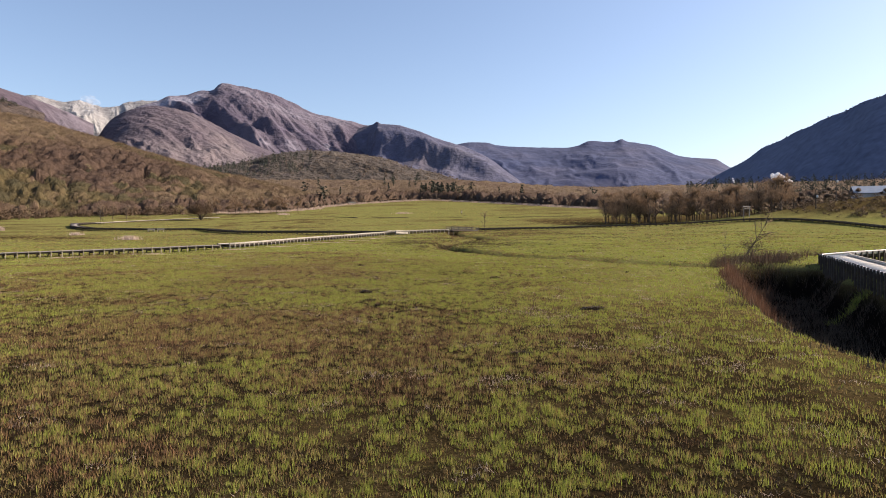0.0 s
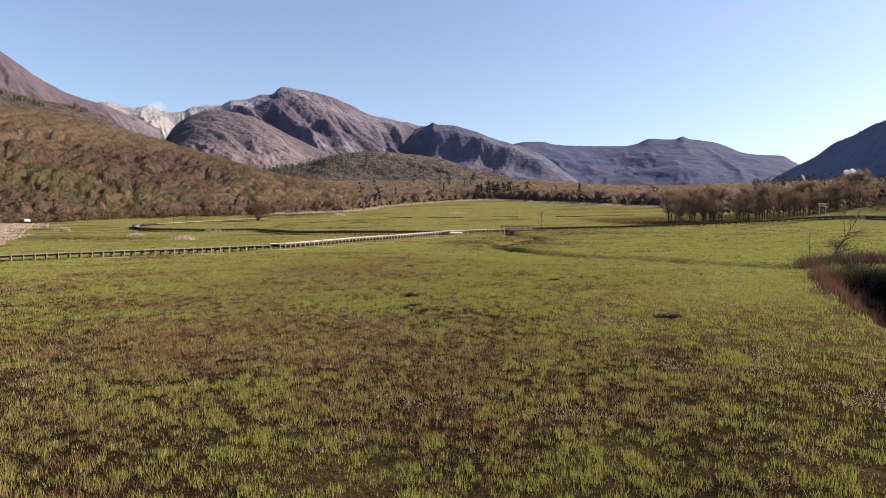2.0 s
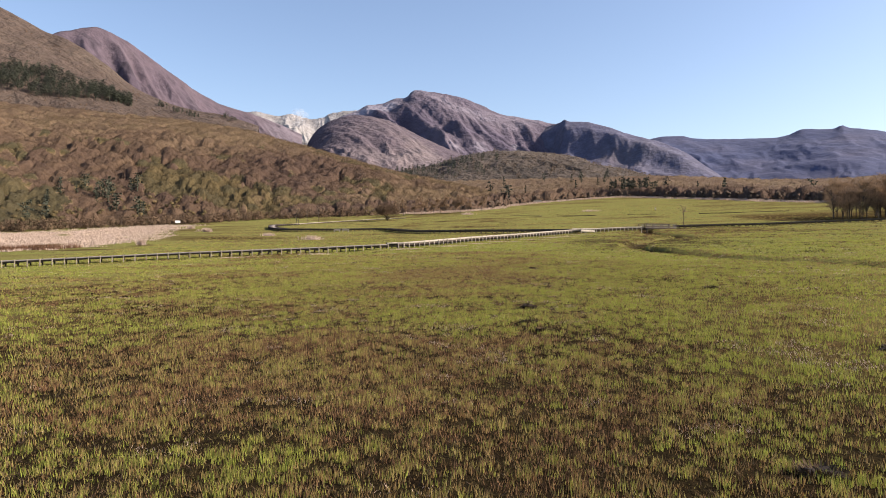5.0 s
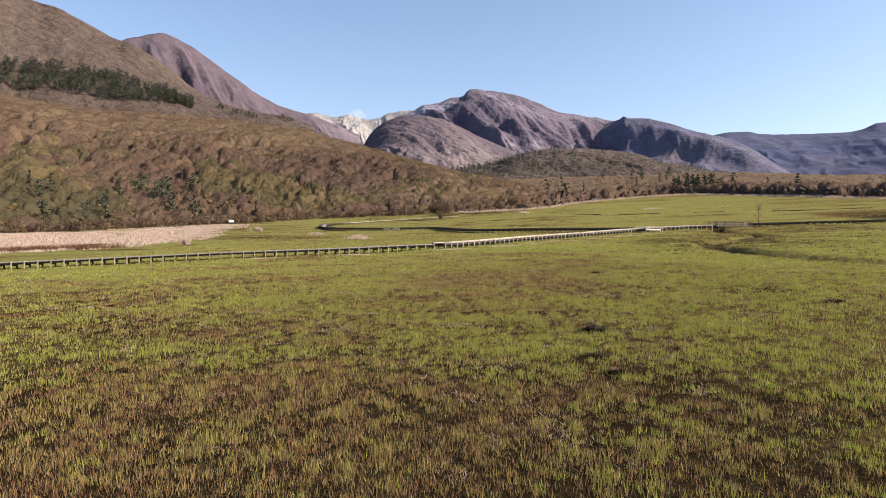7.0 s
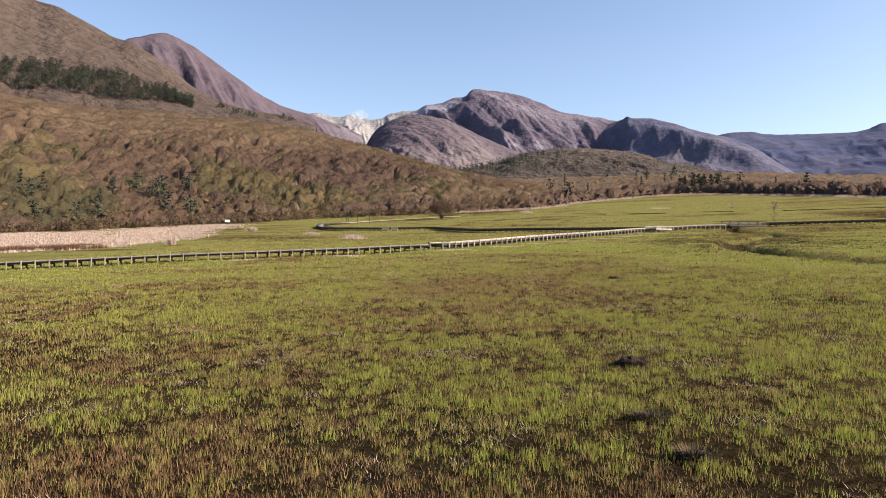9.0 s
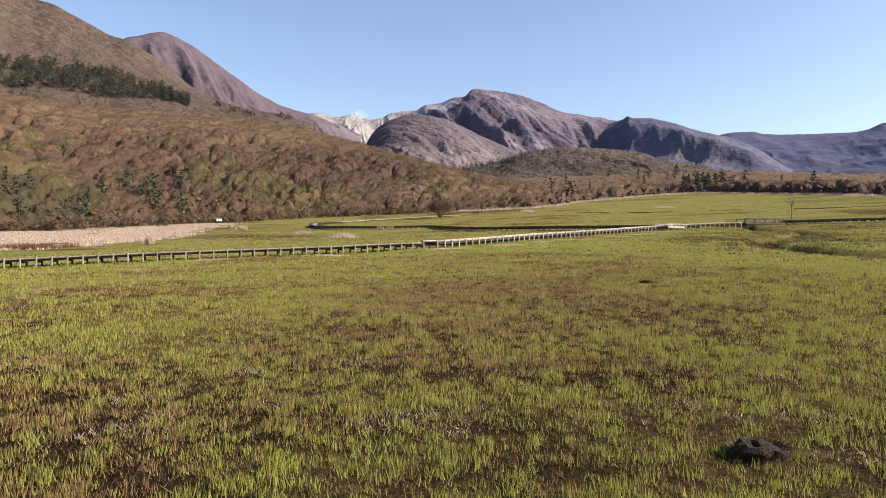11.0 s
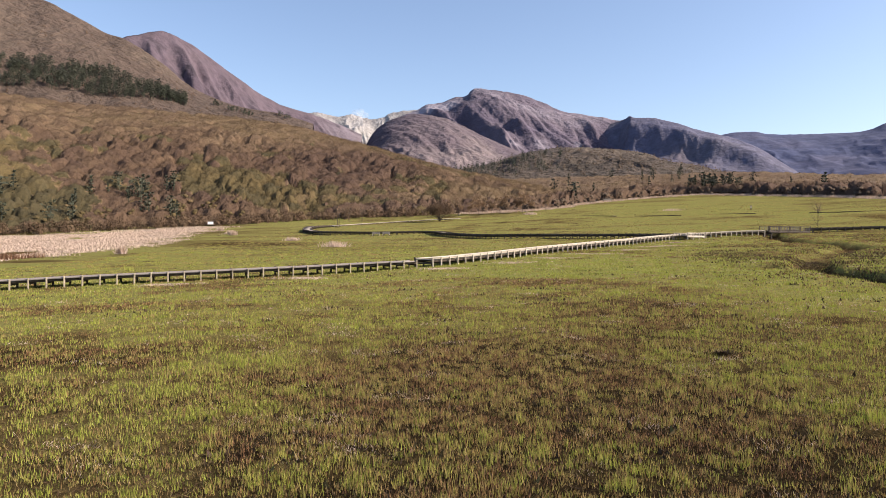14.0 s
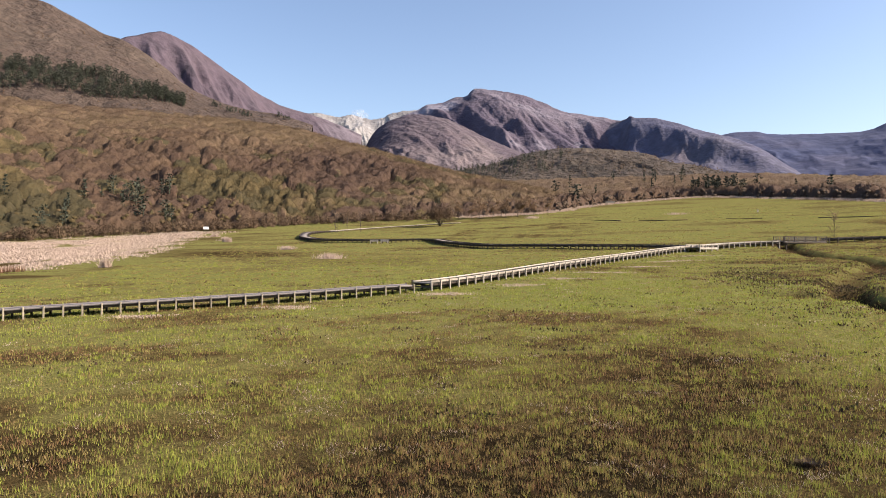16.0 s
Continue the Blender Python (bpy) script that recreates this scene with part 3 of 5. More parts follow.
# ---- trees ----
def twigs(r, n, centre, radii, length, width, up=0.5, core=0.6):
    """Thin triangles in an ellipsoid, pointing outwards and up."""
    d = r.normal(size=(n, 3))
    d /= np.linalg.norm(d, axis=1, keepdims=True)
    rad = r.uniform(0.25, 1.0, (n, 1)) ** core
    base = np.array(centre) + d * rad * np.array(radii)
    out = d * np.array([1, 1, 0.6]) + np.array([0, 0, up]) + r.normal(size=(n, 3)) * 0.45
    out /= np.linalg.norm(out, axis=1, keepdims=True)
    L = length * r.uniform(0.6, 1.3, (n, 1))
    side = np.cross(out, r.normal(size=(n, 3)))
    side /= np.linalg.norm(side, axis=1, keepdims=True) + 1e-9
    w = width * r.uniform(0.6, 1.4, (n, 1))
    v = np.stack([base - side * w / 2 - out * L / 2, base + side * w / 2 - out * L / 2, base + out * L / 2], 1).reshape(-1, 3)
    return v, np.arange(3 * n).reshape(-1, 3)


def wood_tris(quads):
    return np.concatenate([quads[:, [0, 1, 2]], quads[:, [0, 2, 3]]])


def bare_tree_parts(r, h, limbs, twig_n, lean=0.08, twig_w=0.07):
    """Trunk with limbs, and twigs, as arrays."""
    bend = r.normal(size=2) * lean * h
    tz = np.linspace(0, h * 0.86, 7)
    tp = np.stack([bend[0] * (tz / h) ** 2, bend[1] * (tz / h) ** 2, tz - 0.2], 1)
    tr = np.interp(tz, [0, h * 0.1, h * 0.86], [h * 0.016, h * 0.012, h * 0.003])
    pieces = [tube(tp, tr, 6)]
    tw = []
    for a in range(limbs):
        z0 = h * r.uniform(0.16, 0.82)
        b = np.array([np.interp(z0, tz, tp[:, 0]), np.interp(z0, tz, tp[:, 1]), z0 - 0.2])
        ang = a * 2.4 + r.uniform(-0.4, 0.4)
        L = h * r.uniform(0.2, 0.36) * (1.15 - 0.5 * z0 / h)
        d = np.array([math.cos(ang), math.sin(ang), r.uniform(0.8, 1.8)])
        d /= np.linalg.norm(d)
        t = np.linspace(0, 1, 4)[:, None]
        p = b + d * L * t + np.array([0, 0, 0.12 * L]) * t ** 2
        pieces.append(tube(p, np.linspace(h * 0.008, h * 0.0018, 4), 4))
        for c in range(3):
            q = p[1] + (p[3] - p[1]) * r.uniform(0, 1)
            e = d + r.normal(size=3) * 0.7
            e[2] = abs(e[2]) + 0.2
            e /= np.linalg.norm(e)
            pp = q + e * L * 0.55 * t
            pieces.append(tube(pp, np.linspace(h * 0.004, h * 0.001, 4), 3))
            tw.append(twigs(r, twig_n, pp[2], (L * 0.33, L * 0.33, L * 0.3), 0.09 * h, twig_w))
    tw.append(twigs(r, twig_n * 2, (bend[0] * 0.7, bend[1] * 0.7, h * 0.86), (h * 0.1, h * 0.1, h * 0.13), 0.09 * h, twig_w))
    return join(pieces), join(tw)


def bare_tree(name, label, seed, h, limbs=11, twig_n=16, group="", category="tree", twig_w=0.07):
    r = np.random.default_rng(seed)
    (tv, tf), (cv, cf) = bare_tree_parts(r, h, limbs, twig_n, twig_w=twig_w)
    root = new(name)
    raw_mesh("trunk", tv, tf, M_BARK, root, True)
    raw_mesh("crown", cv, cf, M_BARETWIG, root, False, np.repeat(r.uniform(0.1, 0.8, len(cf)), 3))
    return tagged(root, label, category, group)


def scatter(name, label, protos, places, sizes, tones, mat, category, spin=True):
    """Many alike plants in one mesh: places (n, 3), sizes (n), tones (n)."""
    r = np.random.default_rng(len(places))
    vs, fs, ts, ns, n = [], [], [], [], 0
    pick = r.integers(0, len(protos), len(places))
    for k, (pv, pf, *pn) in enumerate(protos):
        sel = np.where(pick == k)[0]
        if not len(sel):
            continue
        a = r.uniform(0, 2 * np.pi, len(sel))
        ca, sn = np.cos(a)[:, None], np.sin(a)[:, None]
        sc = sizes[sel][:, None]
        squash = r.uniform(0.85, 1.2, (len(sel), 1))
        v = np.stack([(pv[:, 0] * ca - pv[:, 1] * sn) * sc * squash, (pv[:, 0] * sn + pv[:, 1] * ca) * sc * squash, pv[:, 2] * sc], -1) + places[sel][:, None]
        f = pf[None] + (np.arange(len(sel)) * len(pv))[:, None, None] + n
        t = np.clip(tones[sel][:, None] + r.normal(0, 0.035, (len(sel), len(pv))), 0, 1)
        if pn:
            q = pn[0]
            q = np.stack([q[:, 0] * ca - q[:, 1] * sn, q[:, 0] * sn + q[:, 1] * ca, np.broadcast_to(q[:, 2], (len(sel), len(q)))], -1)
            ns.append(q.reshape(-1, 3))
        vs.append(v.reshape(-1, 3))
        fs.append(f.reshape(-1, 3))
        ts.append(t.ravel())
        n += len(sel) * len(pv)
    ob = raw_mesh(name, np.concatenate(vs), np.concatenate(fs), mat, None, bool(ns), np.concatenate(ts))
    if ns:
        q = np.concatenate(ns)
        ob.data.normals_split_custom_set_from_vertices(q / np.linalg.norm(q, axis=1, keepdims=True))
    return tagged(ob, label, category, kind="stuff")


def crown_proto(r, n, lumps=5, w=0.2, length=1.25, low=2.4, core=0.62):
    """A bushy bare crown, 8 to 10 m high: uneven masses of close twig growth with loose fine twigs standing out of them. Vertices, triangles and soft normals."""
    tv, tq = tube([(0, 0, -1), (0.1, 0, 3), (0.0, 0.2, 7)], [0.2, 0.15, 0.05], 3)
    pieces, normals = [(tv, wood_tris(tq))], [tv * np.array([1, 1, 0]) + np.array([0, 0, 0.01])]
    m = n // lumps
    bm = bmesh.new()
    bmesh.ops.create_icosphere(bm, subdivisions=1, radius=1.0)
    ball = np.array([tuple(q.co) for q in bm.verts])
    ball_f = np.array([[q.index for q in f.verts] for f in bm.faces])
    bm.free()

    def soft(base, d):
        d2 = base - np.array((0, 0, 3.4))
        nn = 0.5 * d + 0.5 * d2 / (np.linalg.norm(d2, axis=1, keepdims=True) + 1e-6) + np.array((0, 0, 0.55))
        return nn / np.linalg.norm(nn, axis=1, keepdims=True)
    for c in range(lumps):
        a = c * 2.4 + r.uniform(-0.4, 0.4)
        rr = r.uniform(1.6, 2.8) if c < lumps - 1 else 0.4
        cen = np.array((math.cos(a) * rr, math.sin(a) * rr, low + 1.2 + (5.4 - low) * c / max(1, lumps - 1)))
        rad = np.array((r.uniform(1.9, 2.6), r.uniform(1.9, 2.6), r.uniform(1.4, 1.9)))
        base = cen + ball * rad * (core + r.uniform(-0.2, 0.16, (len(ball), 1)))
        nn = soft(base, ball) + r.normal(0, 0.16, base.shape)
        pieces.append((base, ball_f))
        normals.append(nn / np.linalg.norm(nn, axis=1, keepdims=True))
        d = r.normal(size=(m, 3)) + np.array((0, 0, 0.4))
        d /= np.linalg.norm(d, axis=1, keepdims=True)
        base = cen + d * rad * r.uniform(0.45, 1.08, (m, 1))
        nn = soft(base, d)
        out = 0.5 * d + r.normal(size=(m, 3)) * 0.6 + np.array((0, 0, 0.6))
        out -= 0.6 * nn * np.sum(out * nn, 1, keepdims=True)
        out /= np.linalg.norm(out, axis=1, keepdims=True)
        side = np.cross(out, nn)
        side /= np.linalg.norm(side, axis=1, keepdims=True) + 1e-9
        ln, wd = length * r.uniform(0.6, 1.3, (m, 1)) / 2, w * r.uniform(0.6, 1.4, (m, 1)) / 2
        v = np.stack([base + side * wd - out * ln, base - side * wd - out * ln, base + out * ln], 1).reshape(-1, 3)
        tri = v.reshape(-1, 3, 3)
        face = np.cross(tri[:, 1] - tri[:, 0], tri[:, 2] - tri[:, 0])
        turn = np.einsum("ij,ij->i", face, nn) < 0
        f = np.arange(3 * m).reshape(-1, 3)
        f[turn] = f[turn][:, [0, 2, 1]]
        pieces.append((v, f))
        normals.append(np.repeat(nn, 3, 0))
    v, f = join(pieces)
    return v, f, np.concatenate(normals)


def pine_proto(r, n, conic=False):
    tv, tq = tube([(0, 0, -1), (0.1, 0.1, 5), (0, 0, 9.6)], [0.2, 0.14, 0.03], 4)
    pieces = [(tv, wood_tris(tq))]
    for c in range(7):
        if conic:
            z, rad = 1.8 + c * 1.15, 2.3 * (1 - c / 7.6)
        else:
            z, rad = 4.0 + c * 0.85, r.uniform(1.5, 2.6) * (1 - 0.4 * abs(c - 3) / 4)
        off = r.normal(size=2) * (0.1 if conic else 0.6)
        pieces.append(twigs(r, n // 7, (off[0], off[1], z), (rad, rad, 0.55), 0.9, 0.5, 0.25))
    return join(pieces)


pr = np.random.default_rng(5)
CROWNS = [crown_proto(pr, 120, 3, 0.2, 0.85) for _ in range(8)]
BRUSH = [crown_proto(pr, 50, 2, 0.26, 0.9, 2.0) for _ in range(5)]
LOOSEBRUSH = [crown_proto(pr, 110, 3, 0.24, 1.6, 1.6, 0.25) for _ in range(4)]
MIDCROWNS = [crown_proto(pr, 90, 3, 0.24, 0.9) for _ in range(5)]
SLOPEPINES = [pine_proto(pr, 126) for _ in range(5)]
PINES = [pine_proto(pr, 126) for _ in range(3)] + [pine_proto(pr, 112, True) for _ in range(2)]

def cell_value(i, j, seed):
    h = (i * 374761393 + j * 668265263 + seed * 974711) & 0xFFFFFFFF
    h = ((h ^ (h >> 13)) * 1274126177) & 0xFFFFFFFF
    return ((h ^ (h >> 16)) & 0xFFFF) / 65535.0


def crown_cover(x, y, cell, seed, low=0.0):
    """Closed bare woods seen from outside: height over the ground, 0 to 1, of rounded crowns that overlap, with gaps; and a number for each crown."""
    x = x + (fbm(x / 3.1, y / 3.1, seed + 21, 2) - 0.5) * 0.55 * cell
    y = y + (fbm(x / 3.1, y / 3.1, seed + 23, 2) - 0.5) * 0.55 * cell
    i0, j0 = np.floor(x / cell).astype(np.int64), np.floor(y / cell).astype(np.int64)
    best, who = np.zeros_like(x), np.zeros_like(x)
    for di in (-1, 0, 1):
        for dj in (-1, 0, 1):
            i, j = i0 + di, j0 + dj
            cx, cy = (i + 0.15 + 0.7 * cell_value(i, j, seed)) * cell, (j + 0.15 + 0.7 * cell_value(i, j, seed + 1)) * cell
            k = cell_value(i, j, seed + 2)
            rad = cell * (0.38 + 0.5 * k)
            q = np.clip(1 - ((x - cx) ** 2 + (y - cy) ** 2) / rad ** 2, 0, 1)
            h = (0.5 + 0.5 * cell_value(i, j, seed + 3)) * (low + (1 - low) * q ** 0.6) * (q > 0)
            who = np.where(h > best, cell_value(i, j, seed + 4), who)
            best = np.maximum(best, h)
    return best, who


def canopy(name, label, P, cell, high, tone, n_twigs, seed, mat, twig=(1.0, 0.16), rough=0.4, low=0.35):
    """Woods as their upper surface: P, a grid of ground places; high: height of the trees for each place; tone(x, y, who)."""
    r = np.random.default_rng(seed)
    x, y = P[..., 0], P[..., 1]
    h, who = crown_cover(x, y, cell, seed, low)
    h = h * high * (0.75 + 0.5 * fbm(x / 30, y / 30, seed + 9, 2)) + (fbm(x / 1.7, y / 1.7, seed + 11, 2) - 0.5) * rough * high
    Q = P.copy()
    Q[..., 2] += np.maximum(h, 0) - 0.5
    Q[..., :2] += r.uniform(-0.4, 0.4, Q[..., :2].shape)
    a, b = np.meshgrid(np.arange(P.shape[0] - 1), np.arange(P.shape[1] - 1), indexing="ij")
    k = P.shape[1]
    f = np.stack([a * k + b, (a + 1) * k + b, (a + 1) * k + b + 1, a * k + b + 1], -1).reshape(-1, 4)
    t = np.clip(tone(x, y, who) + r.normal(0, 0.03, x.shape), 0, 1)
    ob = raw_mesh(name, Q.reshape(-1, 3), f, mat, None, True, t.ravel())
    tagged(ob, label, "woods", kind="stuff")
    up = np.cross(np.gradient(Q, axis=0), np.gradient(Q, axis=1))
    up *= np.sign(up[..., 2:])
    up /= np.linalg.norm(up, axis=-1, keepdims=True) + 1e-9
    up = 0.5 * up + np.array((0, 0, 0.5)) + r.normal(0, 0.12, up.shape)
    ob.data.normals_split_custom_set_from_vertices((up / np.linalg.norm(up, axis=-1, keepdims=True)).reshape(-1, 3))
    # loose twigs standing out of the crowns
    i, j = r.integers(1, P.shape[0] - 1, n_twigs), r.integers(1, P.shape[1] - 1, n_twigs)
    base = Q[i, j] + r.normal(0, 0.35, (n_twigs, 3))
    n1 = np.cross(Q[i + 1, j] - Q[i - 1, j], Q[i, j + 1] - Q[i, j - 1])
    n1 *= np.sign(n1[:, 2:])
    n1 /= np.linalg.norm(n1, axis=1, keepdims=True) + 1e-9
    out = 0.45 * n1 + r.normal(size=(n_twigs, 3)) * 0.45 + np.array((0, 0, 0.5))
    out /= np.linalg.norm(out, axis=1, keepdims=True)
    side = np.cross(out, np.array((0.3, 1.0, 0.1)) + r.normal(0, 0.3, (n_twigs, 3)))
    side /= np.linalg.norm(side, axis=1, keepdims=True) + 1e-9
    ln, wd = twig[0] * r.uniform(0.5, 1.4, (n_twigs, 1)), twig[1] * r.uniform(0.5, 1.4, (n_twigs, 1)) / 2
    v = np.stack([base + side * wd - out * ln * 0.3, base - side * wd - out * ln * 0.3, base + out * ln * 0.7], 1).reshape(-1, 3)
    ob2 = raw_mesh("loose_twigs", v, np.arange(3 * n_twigs).reshape(-1, 3), mat, ob, True, np.clip(np.repeat(t[i, j] + r.normal(0, 0.1, n_twigs), 3), 0, 1))
    nn = 0.5 * n1 + np.array((0, 0, 0.5)) + r.normal(0, 0.22, n1.shape)
    ob2.data.normals_split_custom_set_from_vertices(np.repeat(nn / np.linalg.norm(nn, axis=1, keepdims=True), 3, 0))
    return ob


# woods on the foothill
S, V = np.meshgrid(np.linspace(0.2, 1.0, 400), np.linspace(-0.01, 1.08, 290) ** 1.0, indexing="ij")
P = foothill_at(S, np.clip(V, 0, 1.2))


def hill_tone(x, y, who):
    patch = fbm(x / 60, y / 60, 61, 3)
    t = 0.13 + (patch - 0.5) * 0.9 + 0.45 * np.maximum(smooth(0.4, 0.75, V), smooth(0.68, 0.9, S)) + (who - 0.5) * 0.22
    budding = fbm(x / 40, y / 40, 71, 2) + (who - 0.5) * 0.3 > 0.42 + 0.5 * V - 0.16 * smooth(-120, -170, x) * (1 - smooth(0.15, 0.4, V))
    return np.where(budding & (x < -60), 0.66 + 0.34 * np.maximum(who, smooth(-125, -165, x) * (1 - smooth(0.1, 0.3, V))), np.clip(t, 0, 0.56))


canopy("hillside_woods", "bare brown and budding deciduous woods covering the foothill", P, 7.0, 6.6 * (1 - 0.62 * np.maximum(smooth(0.42, 0.8, V), 0.6 * smooth(0.68, 0.9, S))) * smooth(-0.01, 0.015, V), hill_tone, 290000, 61, M_TWIG, (1.9, 0.17), 0.26)
n = 62
s = np.r_[pr.uniform(0.265, 0.34, 40), pr.uniform(0.34, 0.5, 22)]
v = np.r_[pr.uniform(0.03, 0.2, 40), pr.uniform(0.03, 0.16, 22)]
p = foothill_at(s, v)
scatter("hillside_pines", "dark green pines among the bare trees", PINES, p, pr.uniform(0.9, 1.3, n), pr.uniform(0.4, 1, n), M_PINE, "woods")
n = 60
p = foothill_at(pr.uniform(0.32, 0.56, n), pr.uniform(0.02, 0.1, n))
scatter("budding_bushes", "yellow-green budding bushes at the wood's foot", CROWNS, p, pr.uniform(0.45, 0.8, n), pr.uniform(0.68, 0.9, n), M_TWIG, "brush")

# pines and brush on the heath slope
n = 620
s = pr.uniform(0.38, 0.8, n)
v = np.interp(s, [0.38, 0.485, 0.53, 0.615, 0.66, 0.72, 0.8], [0.36, 0.41, 0.43, 0.47, 0.49, 0.56, 0.71]) + pr.uniform(0, 1, n) * np.interp(s, [0.38, 0.485, 0.61, 0.66, 0.72, 0.8], [0.12, 0.11, 0.15, 0.15, 0.13, 0.04])
s, v = np.r_[s, pr.uniform(0.84, 0.905, 34), pr.uniform(0.945, 0.965, 12)], np.r_[v, 0.84 + pr.uniform(0, 0.08, 34), 0.94 + pr.uniform(0, 0.03, 12)]
p = broad_at(s, v)
n = len(p)
size = pr.uniform(0.65, 1.35, n) * np.where(s > 0.83, 0.55, 1.0)
p[:, 2] -= 1.0
scatter("slope_pines", "band of dark pines across the heath slope", SLOPEPINES, p, size, pr.uniform(0, 1, n), M_PINE, "woods")
n = 420
s, v = pr.uniform(0.3, 1, n), pr.uniform(0.15, 0.98, n)
p = broad_at(s, v)
p[:, 2] -= 2.8
scatter("slope_brush", "low brown brush on the heath slope", BRUSH, p, pr.uniform(0.35, 0.7, n), pr.uniform(0.0, 0.35, n), M_TWIG, "brush")

# belt of trees along the far edge of the meadow
A, R = np.meshgrid(np.radians(np.linspace(-17, 46, 440)), np.linspace(0, 1, 140) ** 1.3, indexing="ij")
er = np.interp(A, ea, np.hypot(EDGE[:, 0], EDGE[:, 1]))
R = er + 1 + R * (820 - er)
P = np.stack([R * np.sin(A), R * np.cos(A), np.zeros_like(R)], -1)
P[..., 2] = land(P[..., 0].ravel(), P[..., 1].ravel(), False).reshape(R.shape)


def edge_shade_tone(x, y, who):
    # The front rows are toned darker for the belt's shaded face, the back lit tan.
    back = smooth(10, 60, R - er)
    return np.clip(0.1 + 0.36 * back + (fbm(x / 50, y / 50, 83, 3) - 0.5) * 0.4 + (who - 0.5) * 0.2, 0, 0.56)


canopy("edge_woods", "bare brown woods from the meadow's far edge over the rising plain", P, 7.5, 8.0 * (1 - 0.6 * smooth(10, 80, R - er)) * smooth(0, 3, R - er), edge_shade_tone, 80000, 83, M_TWIG, (1.9, 0.32), 0.28)
# Dark bushes added as the shaded base of the belt.
n = 300
k = pr.integers(0, len(EDGE), n)
xy = EDGE[k] * (1 + pr.uniform(-2, 7, (n, 1)) / 400) + pr.normal(0, 1.5, (n, 2))
scatter("edge_shade_thicket", "low thicket added at the tree belt's foot, dark to stand for its shade", BRUSH, np.column_stack([xy, land(xy[:, 0], xy[:, 1]) - 0.8]), pr.uniform(0.4, 0.75, n), pr.uniform(0, 0.4, n), M_BROWNBUSH, "brush")
n = 45
k = pr.integers(120, len(EDGE), n)
xy = EDGE[k] + EDGE[k] / np.linalg.norm(EDGE[k], axis=1, keepdims=True) * pr.uniform(4, 80, (n, 1))
clump = np.column_stack([pr.normal(88, 9, 24), pr.normal(492, 7, 24)])
a, d = np.radians(pr.uniform(-11, 9, 16)), pr.uniform(540, 760, 16)
xy = np.concatenate([xy[:10], clump, np.column_stack([d * np.sin(a), d * np.cos(a)])])
n = len(xy)
p = np.column_stack([xy, land(xy[:, 0], xy[:, 1]) - 0.5])
scatter("edge_pines", "dark pines in the belt of trees", PINES, p, pr.uniform(0.95, 1.45, n), pr.uniform(0, 1, n), M_PINE, "woods")
LOWPINES = [pine_proto(pr, 56) for _ in range(4)]
n = 600
a = np.radians(pr.uniform(30, 47, n))
d = pr.uniform(430, 800, n)
p = np.column_stack([d * np.sin(a), d * np.cos(a), land(d * np.sin(a), d * np.cos(a)) - 1])
scatter("far_pines", "dark distant woods of pine below the mountains", LOWPINES, p, pr.uniform(0.7, 1.1, n), pr.uniform(0, 1, n), M_PINE, "woods")
n = 640
a = np.radians(pr.uniform(9, 40, n))
d = pr.uniform(800, 960, n)
p = np.column_stack([d * np.sin(a), d * np.cos(a), land(d * np.sin(a), d * np.cos(a)) - 4])
scatter("horizon_pines", "dark pine forest at the mountains' feet", LOWPINES, p, pr.uniform(0.55, 0.85, n), pr.uniform(0, 1, n), M_PINE, "woods")
n = 150
p = mid_at(pr.uniform(0.0, 0.36, n), pr.uniform(0.1, 0.75, n))
scatter("hill_pines", "clumps of dark pines on the low scrub hill", LOWPINES, p, pr.uniform(0.7, 1.2, n), pr.uniform(0, 1, n), M_PINE, "woods")
n = 420
p = dark_at(pr.uniform(0.1, 0.8, n), pr.uniform(0.96, 1.02, n))
p[:, 2] -= 6.5
# The crest trees share the mountain's haze-blue colour.
scatter("mountain_woods", "dark woods over the shaded mountain", BRUSH, p, pr.uniform(0.7, 1.2, n), pr.uniform(0, 1, n), M_HAZEMT, "woods")
n = 520
p = mid_at(pr.uniform(0.05, 0.95, n), pr.uniform(0.1, 1.0, n))
p[:, 2] -= 2.0
scatter("scrub", "scattered grey-brown scrub on the low hill", BRUSH, p, pr.uniform(0.4, 0.8, n), pr.uniform(0, 0.2, n), M_BROWNBUSH, "brush")


# ---- boardwalks ----
def sweep(line, offset, width, height, lift):
    """A beam of rectangular section along a line of (x, y, z), shifted sideways."""
    d = np.gradient(line[:, :2], axis=0)
    d /= np.linalg.norm(d, axis=1, keepdims=True)
    nrm = np.stack([d[:, 1], -d[:, 0]], 1)
    rows = []
    for o, z in ((-width / 2, 0), (width / 2, 0), (width / 2, height), (-width / 2, height)):
        rows.append(np.column_stack([line[:, :2] + nrm * (offset + o), line[:, 2] + lift + z]))
    v = np.stack(rows, 1)
    n = len(line)
    a, b = np.meshgrid(np.arange(n - 1), np.arange(4), indexing="ij")
    q = np.stack([a * 4 + b, (a + 1) * 4 + b, (a + 1) * 4 + (b + 1) % 4, a * 4 + (b + 1) % 4], -1).reshape(-1, 4)
    caps = np.array([[0, 1, 2, 3], [4 * n - 1, 4 * n - 2, 4 * n - 3, 4 * n - 4]])
    return v.reshape(-1, 3), np.concatenate([q, caps])


BOX_Q = np.array([[0, 3, 2, 1], [4, 5, 6, 7], [0, 1, 5, 4], [1, 2, 6, 5], [2, 3, 7, 6], [3, 0, 4, 7]])


